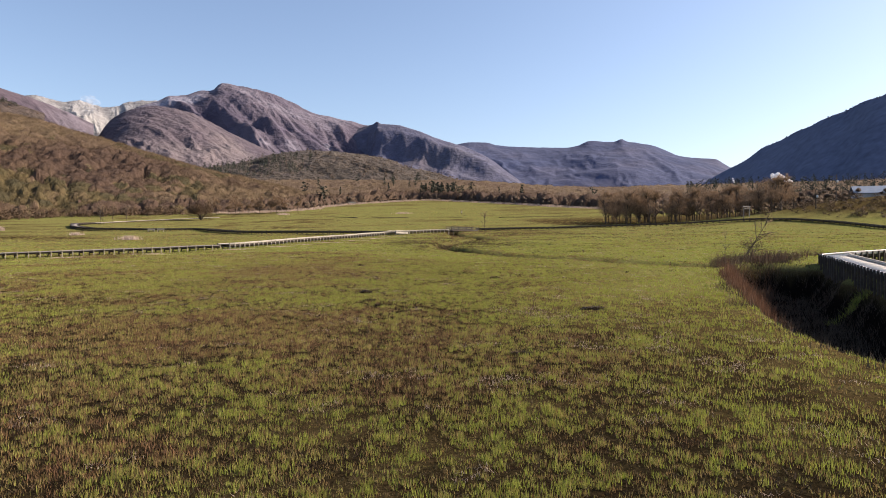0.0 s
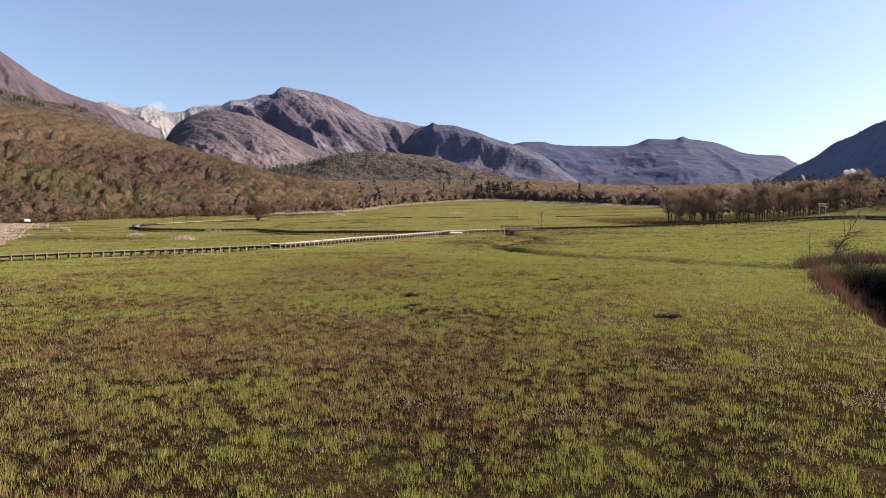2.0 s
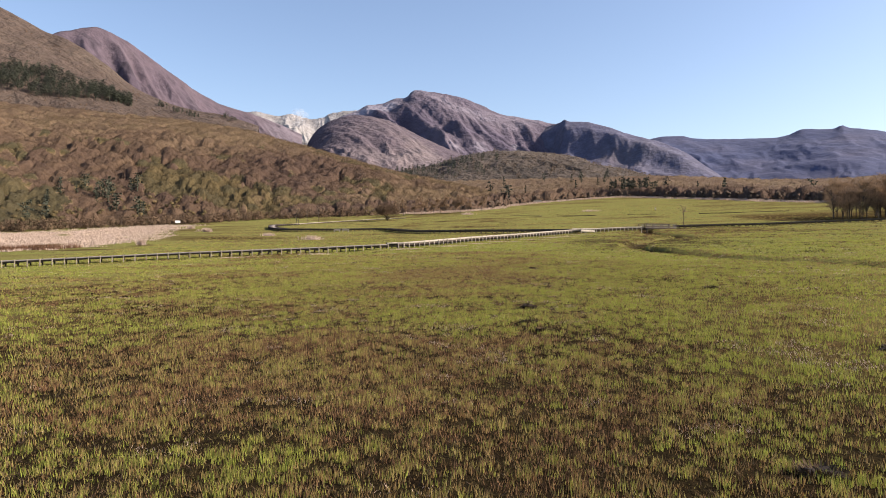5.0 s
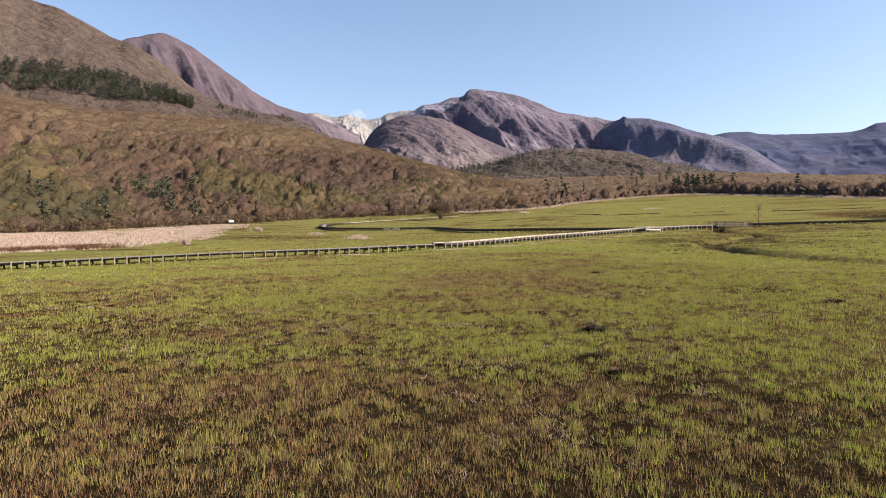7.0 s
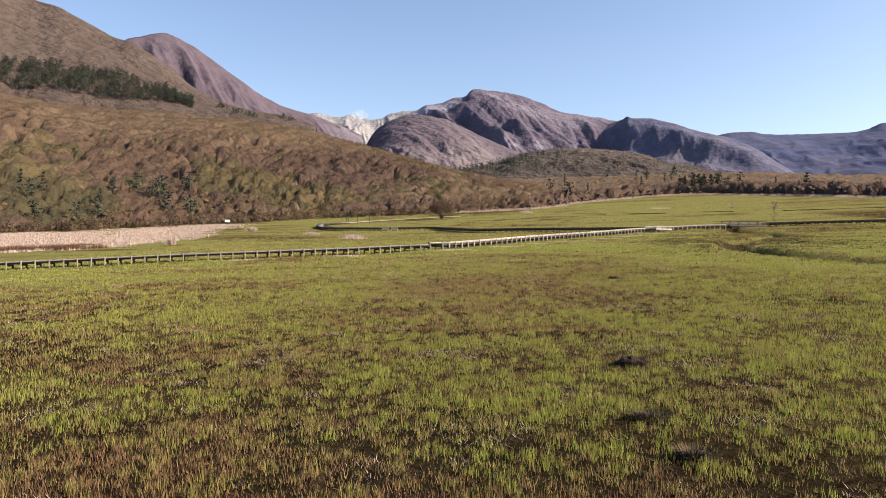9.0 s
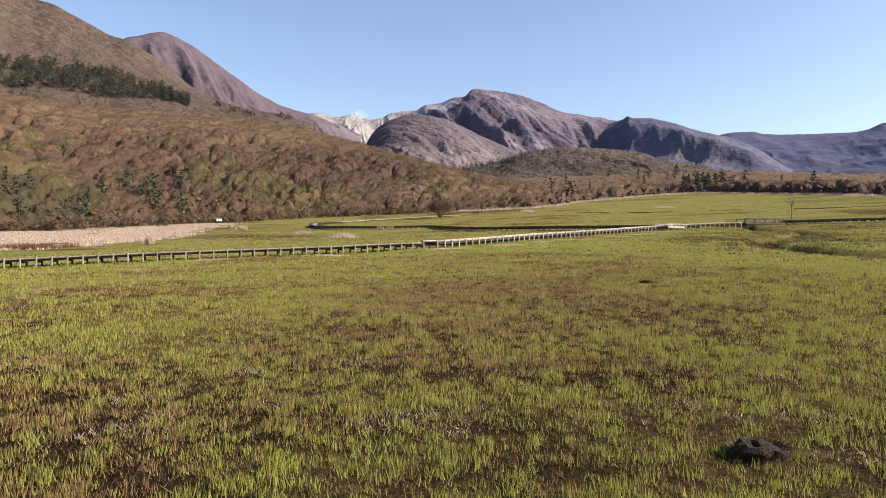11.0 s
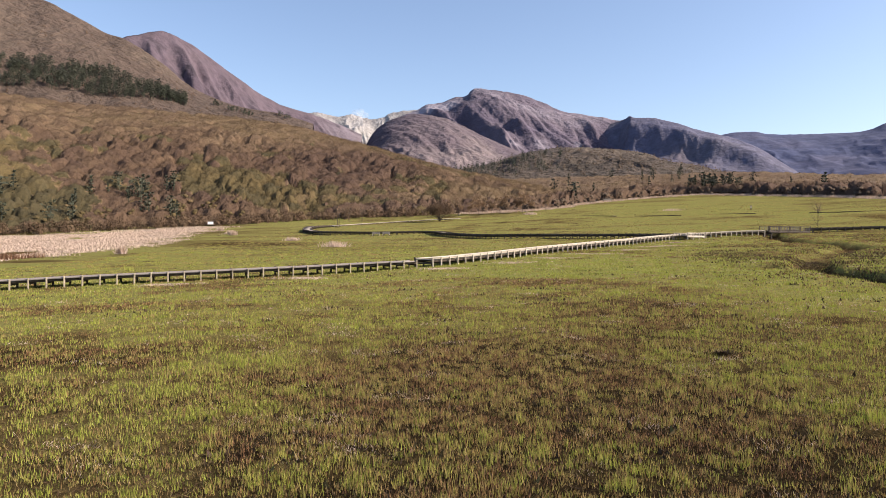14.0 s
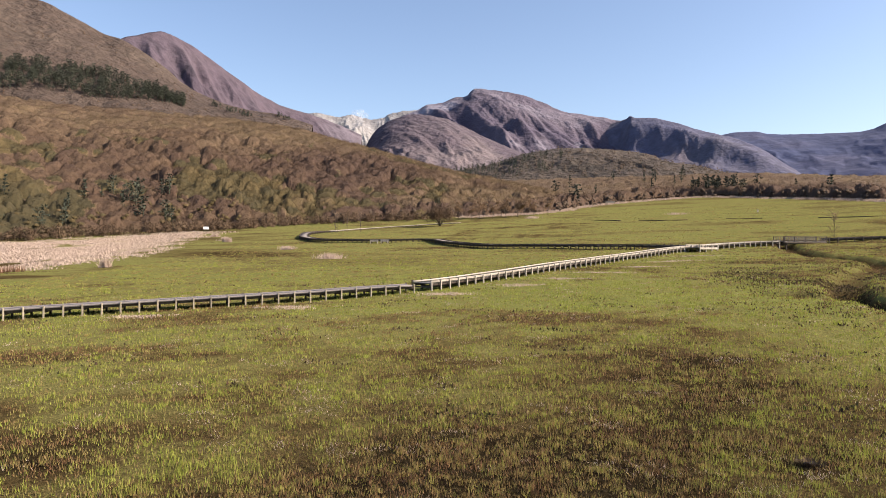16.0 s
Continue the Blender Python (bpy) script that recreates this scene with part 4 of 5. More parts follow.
def planks(line, width, thick, pitch=0.24):
    """Boards laid across a line, each a box of its own."""
    s = np.r_[0, np.cumsum(np.hypot(*np.diff(line[:, :2], axis=0).T))]
    q = np.arange(pitch / 2, s[-1], pitch)
    c = np.stack([np.interp(q, s, line[:, k]) for k in range(3)], 1)
    d = np.stack([np.interp(q, s, np.gradient(line[:, k], s)) for k in range(2)], 1)
    d /= np.linalg.norm(d, axis=1, keepdims=True)
    nrm = np.stack([d[:, 1], -d[:, 0]], 1)
    r = np.random.default_rng(len(q))
    c[:, 2] += r.normal(0, 0.006, len(q))
    half = pitch * 0.47
    vs = []
    for z in (-thick, 0):
        for a, b in ((-1, -1), (1, -1), (1, 1), (-1, 1)):
            xy = c[:, :2] + d * half * a + nrm * (width / 2 * b)
            vs.append(np.column_stack([xy, c[:, 2] + z]))
    v = np.stack(vs, 1).reshape(-1, 3)
    f = (BOX_Q[None] + (np.arange(len(q)) * 8)[:, None, None]).reshape(-1, 4)
    return v, f, np.repeat(r.uniform(0, 1, len(q)), 8)


def shared_box(name, size, mat, bevel=0.015):
    """A mesh that many alike pieces share: its foot at z 0."""
    bm = box(bmesh.new(), size, Matrix.Translation((0, 0, size[2] / 2)), bevel)
    me = bpy.data.meshes.new(name)
    bm.to_mesh(me)
    bm.free()
    me.materials.append(mat)
    return me


POST_ME = shared_box("post", (0.115, 0.115, 1.0), M_POST)
PALEPOST_ME = shared_box("post", (0.125, 0.125, 1.0), M_PALEWOOD)
DARKPOST_ME = shared_box("post", (0.15, 0.15, 1.0), M_DARKWOOD)


def boardwalk(name, label, pts, width=2.0, height=0.72, spacing=1.25, post_me=POST_ME, rail=M_WOOD, kerb=0.14, deck=M_WOOD, top=None, group="boardwalks over the marsh"):
    line = smooth_line(pts, spacing)
    z = land(line[:, 0], line[:, 1], False)
    pad = np.pad(z, 4, mode="edge")
    z = np.convolve(pad, np.ones(9) / 9, "valid") + height
    line = np.column_stack([line, z])
    o = line[0].copy()
    o[2] -= height
    root = new(name)
    root.location = o
    loc = line - o
    v, f, t = planks(loc, width, 0.06)
    raw_mesh("deck_planks", v, f, deck, root, False, t)
    for side in (-1, 1):
        v, f = sweep(loc, side * (width / 2 + 0.02), 0.14, 0.13, kerb - 0.13)
        raw_mesh("kerb_rail", v, f, rail, root, False, np.full(len(v), 0.7))
        # Stringers take a dark colour for the shade under the deck's edge.
        v, f = sweep(loc, side * (width / 2 - 0.12), 0.1, 0.2, -0.265)
        raw_mesh("stringer", v, f, M_DARKWOOD, root)
    d = np.gradient(line[:, :2], axis=0)
    d /= np.linalg.norm(d, axis=1, keepdims=True)
    nrm = np.stack([d[:, 1], -d[:, 0]], 1)
    beam_me = shared_box("crossbeam", (0.1, width + 0.1, 0.14), M_DARKWOOD)
    r = np.random.default_rng(len(line))
    for k in range(len(line)):
        a = math.atan2(d[k, 1], d[k, 0])
        for side in (-1, 1):
            xy = line[k, :2] + nrm[k] * side * (width / 2 + 0.12)
            g = float(land(xy[:1], xy[1:])[0]) - 0.25
            # Far-side posts get the dark wood: their shade is put into the colour.
            po = new("post", post_me if side > 0 else DARKPOST_ME)
            po.parent = root
            po.location = (xy[0] - o[0], xy[1] - o[1], g - o[2])
            po.rotation_euler = (r.normal(0, 0.012), r.normal(0, 0.012), a)
            po.scale = (1, 1, line[k, 2] + kerb + 0.06 + r.normal(0, 0.012) - g)
        be = new("crossbeam", beam_me)
        be.parent = root
        be.location = (loc[k, 0], loc[k, 1], loc[k, 2] - 0.41)
        be.rotation_euler = (0, 0, a)
    if top is not None:
        v, f = sweep(loc, top * (width / 2 + 0.02), 0.2, 0.05, kerb + 0.005)
        raw_mesh("cap_rail", v, f, M_PALEWOOD, root)
    return tagged(root, label, "boardwalk", group)


boardwalk("boardwalk", "raised grey boardwalk on weathered pale posts across the meadow",
          [(-84, 76.5), (-66, 85.5), (-53.2, 92), (-40.5, 98.7), (-29.2, 104.7), (-14.5, 113.4)], kerb=0.05)
# Newer wood, coloured paler still for its sun-facing sides.
boardwalk("boardwalk", "newer boardwalk with pale rails and posts, lightened as sunlit, climbing the meadow",
          [(-13.7, 114.6), (-7.8, 125), (0.5, 140.5), (14.8, 164.3), (21, 170.8), (29.6, 177.4), (33.7, 179.4)], 2.0, 0.62, 1.25, PALEPOST_ME, M_PALEWOOD, 0.16, M_WOOD, 1)
boardwalk("boardwalk", "long low dark wooden boardwalk along the wood's edge",
          [(43.3, 184.3), (53, 187), (66, 187), (80, 188.5), (101, 184), (110.6, 182), (119, 176), (125, 166.7), (128, 152), (127, 138), (120, 112)], 1.8, 0.6, 1.6, DARKPOST_ME, M_DARKWOOD, 0.14)
boardwalk("boardwalk", "looping boardwalk with a worn grey deck and dark sides",
          [(17.5, 170.5), (12, 175), (3, 178.5), (-7, 183), (-16, 188), (-25, 202), (-33, 218), (-42, 217), (-52, 219.5), (-61, 223), (-73, 240), (-82, 266), (-80.5, 279)], 2.2, 0.7, 1.4, DARKPOST_ME, M_DARKWOOD, 0.14)
# The pale wood puts this deck's sunlight into its colour.
boardwalk("boardwalk", "low path of boards below the woods, coloured pale as sunlit",
          [(-80, 281), (-77, 288), (-70, 301), (-56, 316), (-42, 328)], 2.2, 0.3, 2.0, PALEPOST_ME, M_PALEWOOD, 0.1, M_PALEWOOD)
for pts, what in (([(7, 331), (13, 321), (18.6, 312)], "short distant stretch of dark boardwalk in the upper meadow"),
                  ([(26, 312), (34, 308), (41, 305)], "low distant dark boardwalk half sunk in the grass"),
                  ([(54, 304), (60, 301), (64, 299)], "short distant stretch of dark boardwalk in the upper meadow"),
                  ([(78, 289), (87, 287), (95, 286), (108, 281)], "distant dark boardwalk near the bare wood")):
    boardwalk("boardwalk", what, pts, 1.3, 0.12, 3.0, DARKPOST_ME, M_DARKWOOD, 0.03)
boardwalk("boardwalk", "wide weathered boardwalk turning a corner above the creek",
          [(80, 70.8), (66, 66.6), (57.4, 64.0), (50.5, 62.0), (47.6, 60.9), (46.2, 58.6), (43, 52.9), (36.7, 41.9), (33, 35.5)], 2.3, 0.9, 0.9, DARKPOST_ME, M_SHEENWOOD, 0.15, M_SHEENWOOD, -1)


def footbridge(a, b):
    """A short wooden bridge with baluster railings on trestles."""
    a, b = np.array(a), np.array(b)
    d = (b - a) / np.linalg.norm(b - a)
    nrm = np.array([d[1], -d[0]])
    L = float(np.linalg.norm(b - a))
    z = (z_at(*a) + z_at(*b)) / 2 + 0.45
    root = new("footbridge")
    root.matrix_basis = pose(a[0], a[1], z, 0, 0, math.degrees(math.atan2(d[1], d[0])))
    line = np.column_stack([np.linspace(0, L, 12), np.zeros(12), np.zeros(12)])
    v, f, t = planks(line, 2.2, 0.07)
    raw_mesh("deck_planks", v, f, M_WOOD, root, False, t)
    bal = shared_box("baluster", (0.06, 0.06, 0.74), M_WOOD, 0.008)
    big = shared_box("rail_post", (0.14, 0.14, 0.9), M_DARKWOOD, 0.015)
    leg = shared_box("trestle_leg", (0.2, 0.2, 2.6), M_DARKWOOD, 0.02)
    brace = shared_box("trestle_brace", (0.14, 2.4, 0.18), M_DARKWOOD, 0.02)
    for side in (-1, 1):
        for zz, hh in ((0.72, 0.1), (0.12, 0.08)):
            v, f = sweep(line, side * 1.12, 0.1, hh, zz)
            raw_mesh("handrail", v, f, M_DARKWOOD, root)
        v, f = sweep(line, side * 1.0, 0.16, 0.32, -0.4)
        raw_mesh("girder", v, f, M_DARKWOOD, root)
        for x in np.arange(0.1, L, 0.34):
            ob = new("baluster", bal)
            ob.parent, ob.location = root, (x, side * 1.12, 0.0)
        for x in np.linspace(0.05, L - 0.05, 5):
            ob = new("rail_post", big)
            ob.parent, ob.location = root, (x, side * 1.12, -0.05)
        for x in np.linspace(0.8, L - 0.8, 3):
            ob = new("trestle_leg", leg)
            ob.parent, ob.location = root, (x, side * 0.9, -2.98)
    for x in np.linspace(0.8, L - 0.8, 3):
        ob = new("trestle_brace", brace)
        ob.parent, ob.location = root, (x, 0, -0.6)
    return tagged(root, "small wooden footbridge with baluster railings over the brook", "bridge")


footbridge((34.4, 179.8), (42.6, 183.9))


def bench(x, y, turn, lift=0.0):
    root = new("bench")
    root.matrix_basis = pose(x, y, z_at(x, y) + lift, 0, 0, turn)
    for k in range(4):
        part("seat_slat", box(bmesh.new(), (2.0, 0.1, 0.05), Matrix.Translation((0, -0.18 + 0.12 * k, 0.44)), 0.008), M_PALEWOOD, root)
    for k in range(3):
        part("back_slat", box(bmesh.new(), (2.0, 0.04, 0.11), Matrix.Translation((0, 0.26, 0.58 + 0.15 * k)), 0.008), M_PALEWOOD, root)
    for x0 in (-0.8, 0.8):
        part("leg", box(bmesh.new(), (0.09, 0.5, 0.42), Matrix.Translation((x0, 0, 0.21)), 0.01), M_PALEWOOD, root)
        part("back_support", box(bmesh.new(), (0.08, 0.06, 0.95), Matrix.Translation((x0, 0.3, 0.475)), 0.01), M_PALEWOOD, root)
    return tagged(root, "pale wooden bench beside the boardwalk", "bench", "benches by the boardwalk")


for bx, by, bt in ((-46.0, 215.3, 5), (-43.4, 215.2, 2)):
    bench(bx, by, bt, 0.0)


def landing(x, y, turn):
    """A resting place built out beside the boardwalk."""
    root = new("resting_platform")
    root.matrix_basis = pose(x, y, z_at(x, y) + 0.64, 0, 0, turn)
    line = np.column_stack([np.linspace(-2.4, 2.4, 8), np.zeros(8), np.zeros(8)])
    v, f, t = planks(line, 2.4, 0.07)
    raw_mesh("deck_planks", v, f, M_WOOD, root, False, t)
    for side in (-1, 1):
        v, f = sweep(line, side * 1.2, 0.12, 0.3, -0.32)
        raw_mesh("fascia", v, f, M_PALEWOOD, root)
        v, f = sweep(line, side * 1.2, 0.1, 0.1, 0.35)
        raw_mesh("handrail", v, f, M_PALEWOOD, root)
        for px in np.linspace(-2.3, 2.3, 4):
            part("post", box(bmesh.new(), (0.14, 0.14, 1.4), Matrix.Translation((px, side * 1.22, -0.25)), 0.012), M_PALEWOOD, root)
    return tagged(root, "pale wooden resting platform built beside the boardwalk", "platform")


landing(19.5, 166.4, 46)


def sign(x, y, h, w, turn, label, colour):
    root = new("sign_board")
    root.matrix_basis = pose(x, y, z_at(x, y), 0, 0, turn)
    for sx in (-w / 2 + 0.1, w / 2 - 0.1):
        part("sign_post", box(bmesh.new(), (0.1, 0.1, h), Matrix.Translation((sx, 0.07, h / 2 - 0.1)), 0.01), M_DARKWOOD, root)
    part("panel", box(bmesh.new(), (w, 0.06, h * 0.5), Matrix.Translation((0, 0, h * 0.72)), 0.01), colour, root)
    part("top_board", box(bmesh.new(), (w + 0.3, 0.3, 0.08), Matrix.Translation((0, 0.05, h + 0.02)), 0.01), M_WOOD, root)
    return tagged(root, label, "sign")


sign(69.9, 327, 1.7, 0.6, 10, "small pale notice board standing in the upper meadow", M_PALEWOOD)
sign(-131.5, 292, 2.0, 2.0, 25, "white notice board at the foot of the hill", M_WHITE)
sign(25, 452, 1.8, 5.0, 5, "low pale board at the meadow's far edge", M_PALEWOOD)

# ---- near trees ----
protos = []
for sd, hh in ((101, 9.5), (102, 10.6), (103, 11.6), (104, 8.4)):
    protos.append(bare_tree("bare_tree", "tall bare brown deciduous tree at the wood's edge", sd, hh, 16, 34, "trees of the bare wood", twig_w=0.055))
spots = []
for q in range(84):
    f = 0.12 + 0.9 * pr.uniform(0, 1) ** 1.15
    base = np.array([84, 214]) + f * np.array([58, -25])
    deep = pr.uniform(0, 30) * (1 - 0.5 * f)
    spots.append((base[0] + deep * 0.42, base[1] + deep * 0.9))
for q, (x, y) in enumerate(spots):
    m = pose(x, y, z_at(x, y), 0, 0, pr.uniform(0, 360))
    if q < 4:
        protos[q].matrix_basis = m
    else:
        copy_thing(protos[q % 4], m @ Matrix.Scale(pr.uniform(0.72, 1.03), 4))

lone = bare_tree("bare_tree", "slender bare tree beside the footbridge", 7, 5.6, 9, 5, "", twig_w=0.05)
lone.matrix_basis = pose(46.0, 187.8, z_at(46.0, 187.8) - 0.1, 0, 0, 30)
loop_tree = bare_tree("bare_tree", "thin bare sapling inside the boardwalk loop", 9, 7.5, 7, 5, "saplings in the loop", twig_w=0.06)
loop_tree.matrix_basis = pose(-76.5, 279, z_at(-76.5, 279))
for x, y in ((-73.5, 280.5), (-69, 281), (-78.5, 283)):
    copy_thing(loop_tree, pose(x, y, z_at(x, y), 0, 0, x * 40))
edge_tree = bare_tree("bare_tree", "bare reddish tree standing before the woods", 13, 9.0, 14, 44, "trees before the woods", twig_w=0.09)
edge_tree.matrix_basis = pose(-26, 356, z_at(-26, 356))
for x, y, k in ((-31, 352, 0.9), (-21, 362, 1.0), (-35.5, 358, 1.05), (-14, 366, 0.9), (-40, 350, 0.8), (-45, 347, 0.95), (-50, 349, 0.8), (-28, 360, 0.85), (-8, 373, 0.9), (-18, 360, 1.05), (-37, 354, 0.95)):
    copy_thing(edge_tree, pose(x, y, z_at(x, y), 0, 0, x * 33) @ Matrix.Scale(k, 4))


def shrub(name, label, seed, x, y, h, spread, mat, n=420, lean=(0, 0)):
    """A many-stemmed bare shrub."""
    r = np.random.default_rng(seed)
    pieces, tw = [], []
    for k in range(14):
        a = r.uniform(0, 2 * np.pi)
        end = np.array([math.cos(a) * spread * r.uniform(0.3, 1) + lean[0], math.sin(a) * spread * r.uniform(0.3, 1) + lean[1], h * r.uniform(0.6, 1)])
        t = np.linspace(0, 1, 5)[:, None]
        p = end * t * np.array([1, 1, 0]) + np.array([0, 0, 1]) * end[2] * t ** 0.8 - np.array([0, 0, 0.1])
        pieces.append(tube(p, np.linspace(0.014 * h, 0.004 * h, 5), 4))
        tw.append(twigs(r, n // 14, p[3], (spread * 0.35, spread * 0.35, h * 0.3), h * 0.16, 0.012 + 0.012 * h))
    root = new(name)
    root.location = (x, y, z_at(x, y))
    v, f = join(pieces)
    raw_mesh("stem", v, f, M_BARK, root, True)
    v, f = join(tw)
    raw_mesh("crown", v, f, mat, root, False, np.repeat(r.uniform(0, 0.6, len(f)), 3))
    return tagged(root, label, "shrub")


shrub("bare_shrub", "wide reddish-brown bare shrub on the meadow", 21, -46, 306, 8.0, 6.0, M_TWIG, 3600)
shrub("bare_shrub", "low bare shrub on the creek bank", 23, 48.5, 74.5, 2.0, 2.2, M_BROWNBUSH, 500)
leaning = bare_tree("leaning_tree", "small dark bare tree leaning over the creek bank", 31, 5.8, 9, 5, "", twig_w=0.04)
leaning.matrix_basis = pose(45.5, 72.0, z_at(45.5, 72) - 0.2, 8, 34, 0)
leaning2 = bare_tree("bare_sapling", "thin bare sapling on the creek bank", 33, 3.2, 6, 5, "", twig_w=0.03)
leaning2.matrix_basis = pose(42.8, 71.0, z_at(42.8, 71) - 0.1, 0, 6, 70)


# ---- grasses ----
def blades(name, label, xy, per, spread, h, w, tone, mat, category, lean=0.22, sink=0.03, jitter=0.12, carve=True):
    """Upright blades in clumps round the places xy; h, w and tone: one value for each clump."""
    r = np.random.default_rng(len(xy))
    n = len(xy) * per
    c = np.repeat(xy, per, 0) + r.normal(0, spread, (n, 2))
    z = land(c[:, 0], c[:, 1], carve) - sink
    H = np.repeat(h, per) * r.uniform(0.55, 1.15, n)
    W = np.repeat(w, per) * r.uniform(0.7, 1.3, n) / 2
    a = r.uniform(0, np.pi, n)
    bx, by = np.cos(a) * W, np.sin(a) * W
    tip = r.normal(0, lean, (n, 2)) * H[:, None]
    v = np.empty((n, 3, 3), np.float32)
    v[:, 0] = np.stack([c[:, 0] - bx, c[:, 1] - by, z], 1)
    v[:, 1] = np.stack([c[:, 0] + bx, c[:, 1] + by, z], 1)
    v[:, 2] = np.stack([c[:, 0] + tip[:, 0], c[:, 1] + tip[:, 1], z + H], 1)
    t = np.clip(np.repeat(tone, per) + r.normal(0, jitter, n), 0, 1)
    ob = raw_mesh(name, v.reshape(-1, 3), np.arange(3 * n).reshape(-1, 3), mat, None, False, np.repeat(t, 3))
    return tagged(ob, label, category, kind="stuff")


gr = np.random.default_rng(77)


def meadow_spots(r, most, power, reach, clear=2.2):
    """Places over the meadow, most to the square metre beside the middle strip and thinner with the distance from it; with that distance, 14 m at least."""
    out, dist = [], []
    rings = [0, 9, 15, 24, 38, 60, 95, 150, 230, 360]
    for a, b in zip(rings, rings[1:]):
        if a >= reach:
            break
        x0, x1, y0, y1 = max(-b - 2, -150), min(b + 2, 125), max(16 - b, -6), min(67 + b, 420)
        dens = most * (14 / (7 + max(a, 7))) ** power
        n = int((x1 - x0) * (y1 - y0) * dens)
        p = np.column_stack([r.uniform(x0, x1, n), r.uniform(y0, y1, n)])
        p = p[(p[:, 0] < 0.98 * (p[:, 1] - 2) + 1) & (p[:, 0] > -np.maximum(0.5 * (p[:, 1] - 2), 0.98 * (p[:, 1] - 25)) - 2) & (p[:, 1] > 13)]
        d = line_distance(p[:, 0], p[:, 1], STRIP)
        e = np.maximum(d, 7) + 7
        keep = (d >= a) & (d < b) & (r.uniform(0, 1, len(p)) < (14 / e) ** power / (14 / (7 + max(a, 7))) ** power)
        out.append(p[keep])
        dist.append(e[keep])
    p, e = np.concatenate(out), np.concatenate(dist)
    keep = (line_distance(p[:, 0], p[:, 1], BROOK) > 1.3 * r.uniform(0.4, 1.5, len(p))) & (line_distance(p[:, 0], p[:, 1], CREEK) > clear + 2)
    keep &= (p[:, 0] > -60 - 0.16 * (p[:, 1] - 88)) & (np.hypot(p[:, 0], p[:, 1]) < np.interp(np.arctan2(p[:, 0], p[:, 1]), ea, np.hypot(EDGE[:, 0], EDGE[:, 1])) - 2)
    return p[keep], e[keep]


# clumps of fresh and dead blades, mixed by how dry the ground is
p, e = meadow_spots(gr, 86.0, 2.1, 360)
dr, wet = dryness(p[:, 0], p[:, 1]), peat_shade(p[:, 0], p[:, 1])
lush = 0.8 * fbm(p[:, 0] / 0.3, p[:, 1] / 0.3, 91, 2) + 0.2 * fbm(p[:, 0] / 2.4, p[:, 1] / 2.0, 95, 2)
keep = gr.uniform(0, 1, len(p)) < np.clip(0.95 - 0.2 * (1 - smooth(40, 56, p[:, 1])) * (1 - smooth(20, 45, e)) + (lush - 0.5) * 2.6 - 0.25 * wet, 0.3, 1)
p, e, dr, lush = p[keep], e[keep], dr[keep], lush[keep]
dead = gr.uniform(0, 1, len(p)) < np.clip(0.44 - 0.3 * smooth(16, 60, e) + 0.62 * dr - (lush - 0.5) * 2.2, 0.1, 0.94)
field = smooth(45, 110, e) * np.clip((fbm(p[:, 0] / 26, p[:, 1] / 9, 151, 3) - 0.4) * 2.6, 0, 0.6)
dead |= gr.uniform(0, 1, len(p)) < field
tone = np.where(dead, np.clip(gr.normal(0.62, 0.19, len(p)) - 0.07 * smooth(42, 60, p[:, 1]), 0.35, 1), np.clip(gr.normal(0.12, 0.13, len(p)) + 0.23 * smooth(70, 190, e) + 0.2 * dr * (1 - smooth(30, 60, e)), 0, 0.5))
tall = (0.055 + 0.36 * np.clip(lush - 0.25, 0, 0.6)) * np.where(dead, 0.95, 1.0) * (1 - 0.35 * smooth(60, 200, e))
for lo, hi in ((0, 16), (16, 45), (45, 400)):
    k = (e >= lo) & (e < hi)
    blades("marsh_grass", "short green marsh grass mixed with brown dead blades", p[k], 6, 0.055 * (lo / 14 + 1) ** 0.9, tall[k], 0.0185 * (e[k] / 14) ** 1.05, tone[k], M_GRASS, "grass", 0.2, jitter=0.09)

# thinner grass on the rest of the meadow round the start
q = np.column_stack([gr.uniform(-45, 40, 11000), gr.uniform(-25, 60, 11000)])
q = q[(line_distance(q[:, 0], q[:, 1], CREEK) > 4.4) & ~((q[:, 0] < 0.98 * (q[:, 1] - 2) + 1) & (q[:, 0] > -np.maximum(0.5 * (q[:, 1] - 2), 0.98 * (q[:, 1] - 25)) - 2) & (q[:, 1] > 13))]
dq = dryness(q[:, 0], q[:, 1])
blades("marsh_grass", "short green marsh grass mixed with brown dead blades", q, 6, 0.12, gr.uniform(0.08, 0.2, len(q)), np.full(len(q), 0.035), np.where(gr.uniform(0, 1, len(q)) < 0.3 + 0.5 * dq, 0.62, 0.14), M_GRASS, "grass", 0.3, jitter=0.12)

# low dead litter between the clumps
p, e = meadow_spots(gr, 23.0, 3.0, 15)
keep = gr.uniform(0, 1, len(p)) > 0.6 * peat_shade(p[:, 0], p[:, 1])
p, e = p[keep], e[keep]
blades("marsh_thatch", "dark dead thatch between the grass tufts", p, 4, 0.15, gr.uniform(0.05, 0.13, len(p)), 0.026 * (e / 14) ** 0.9,
       np.clip(0.5 - 0.1 * smooth(42, 60, p[:, 1]) + dryness(p[:, 0], p[:, 1]) * 0.5 + gr.normal(0, 0.22, len(p)), 0, 1), M_THATCH, "grass", 1.0, 0.02, 0.25)
p, e = meadow_spots(gr, 40.0, 1.75, 60)
keep = gr.uniform(0, 1, len(p)) < smooth(0.4, 0.75, dryness(p[:, 0], p[:, 1])) * smooth(0.36, 0.54, fbm(p[:, 0] / 1.1, p[:, 1] / 0.9, 131, 2))
p, e = p[keep], e[keep]
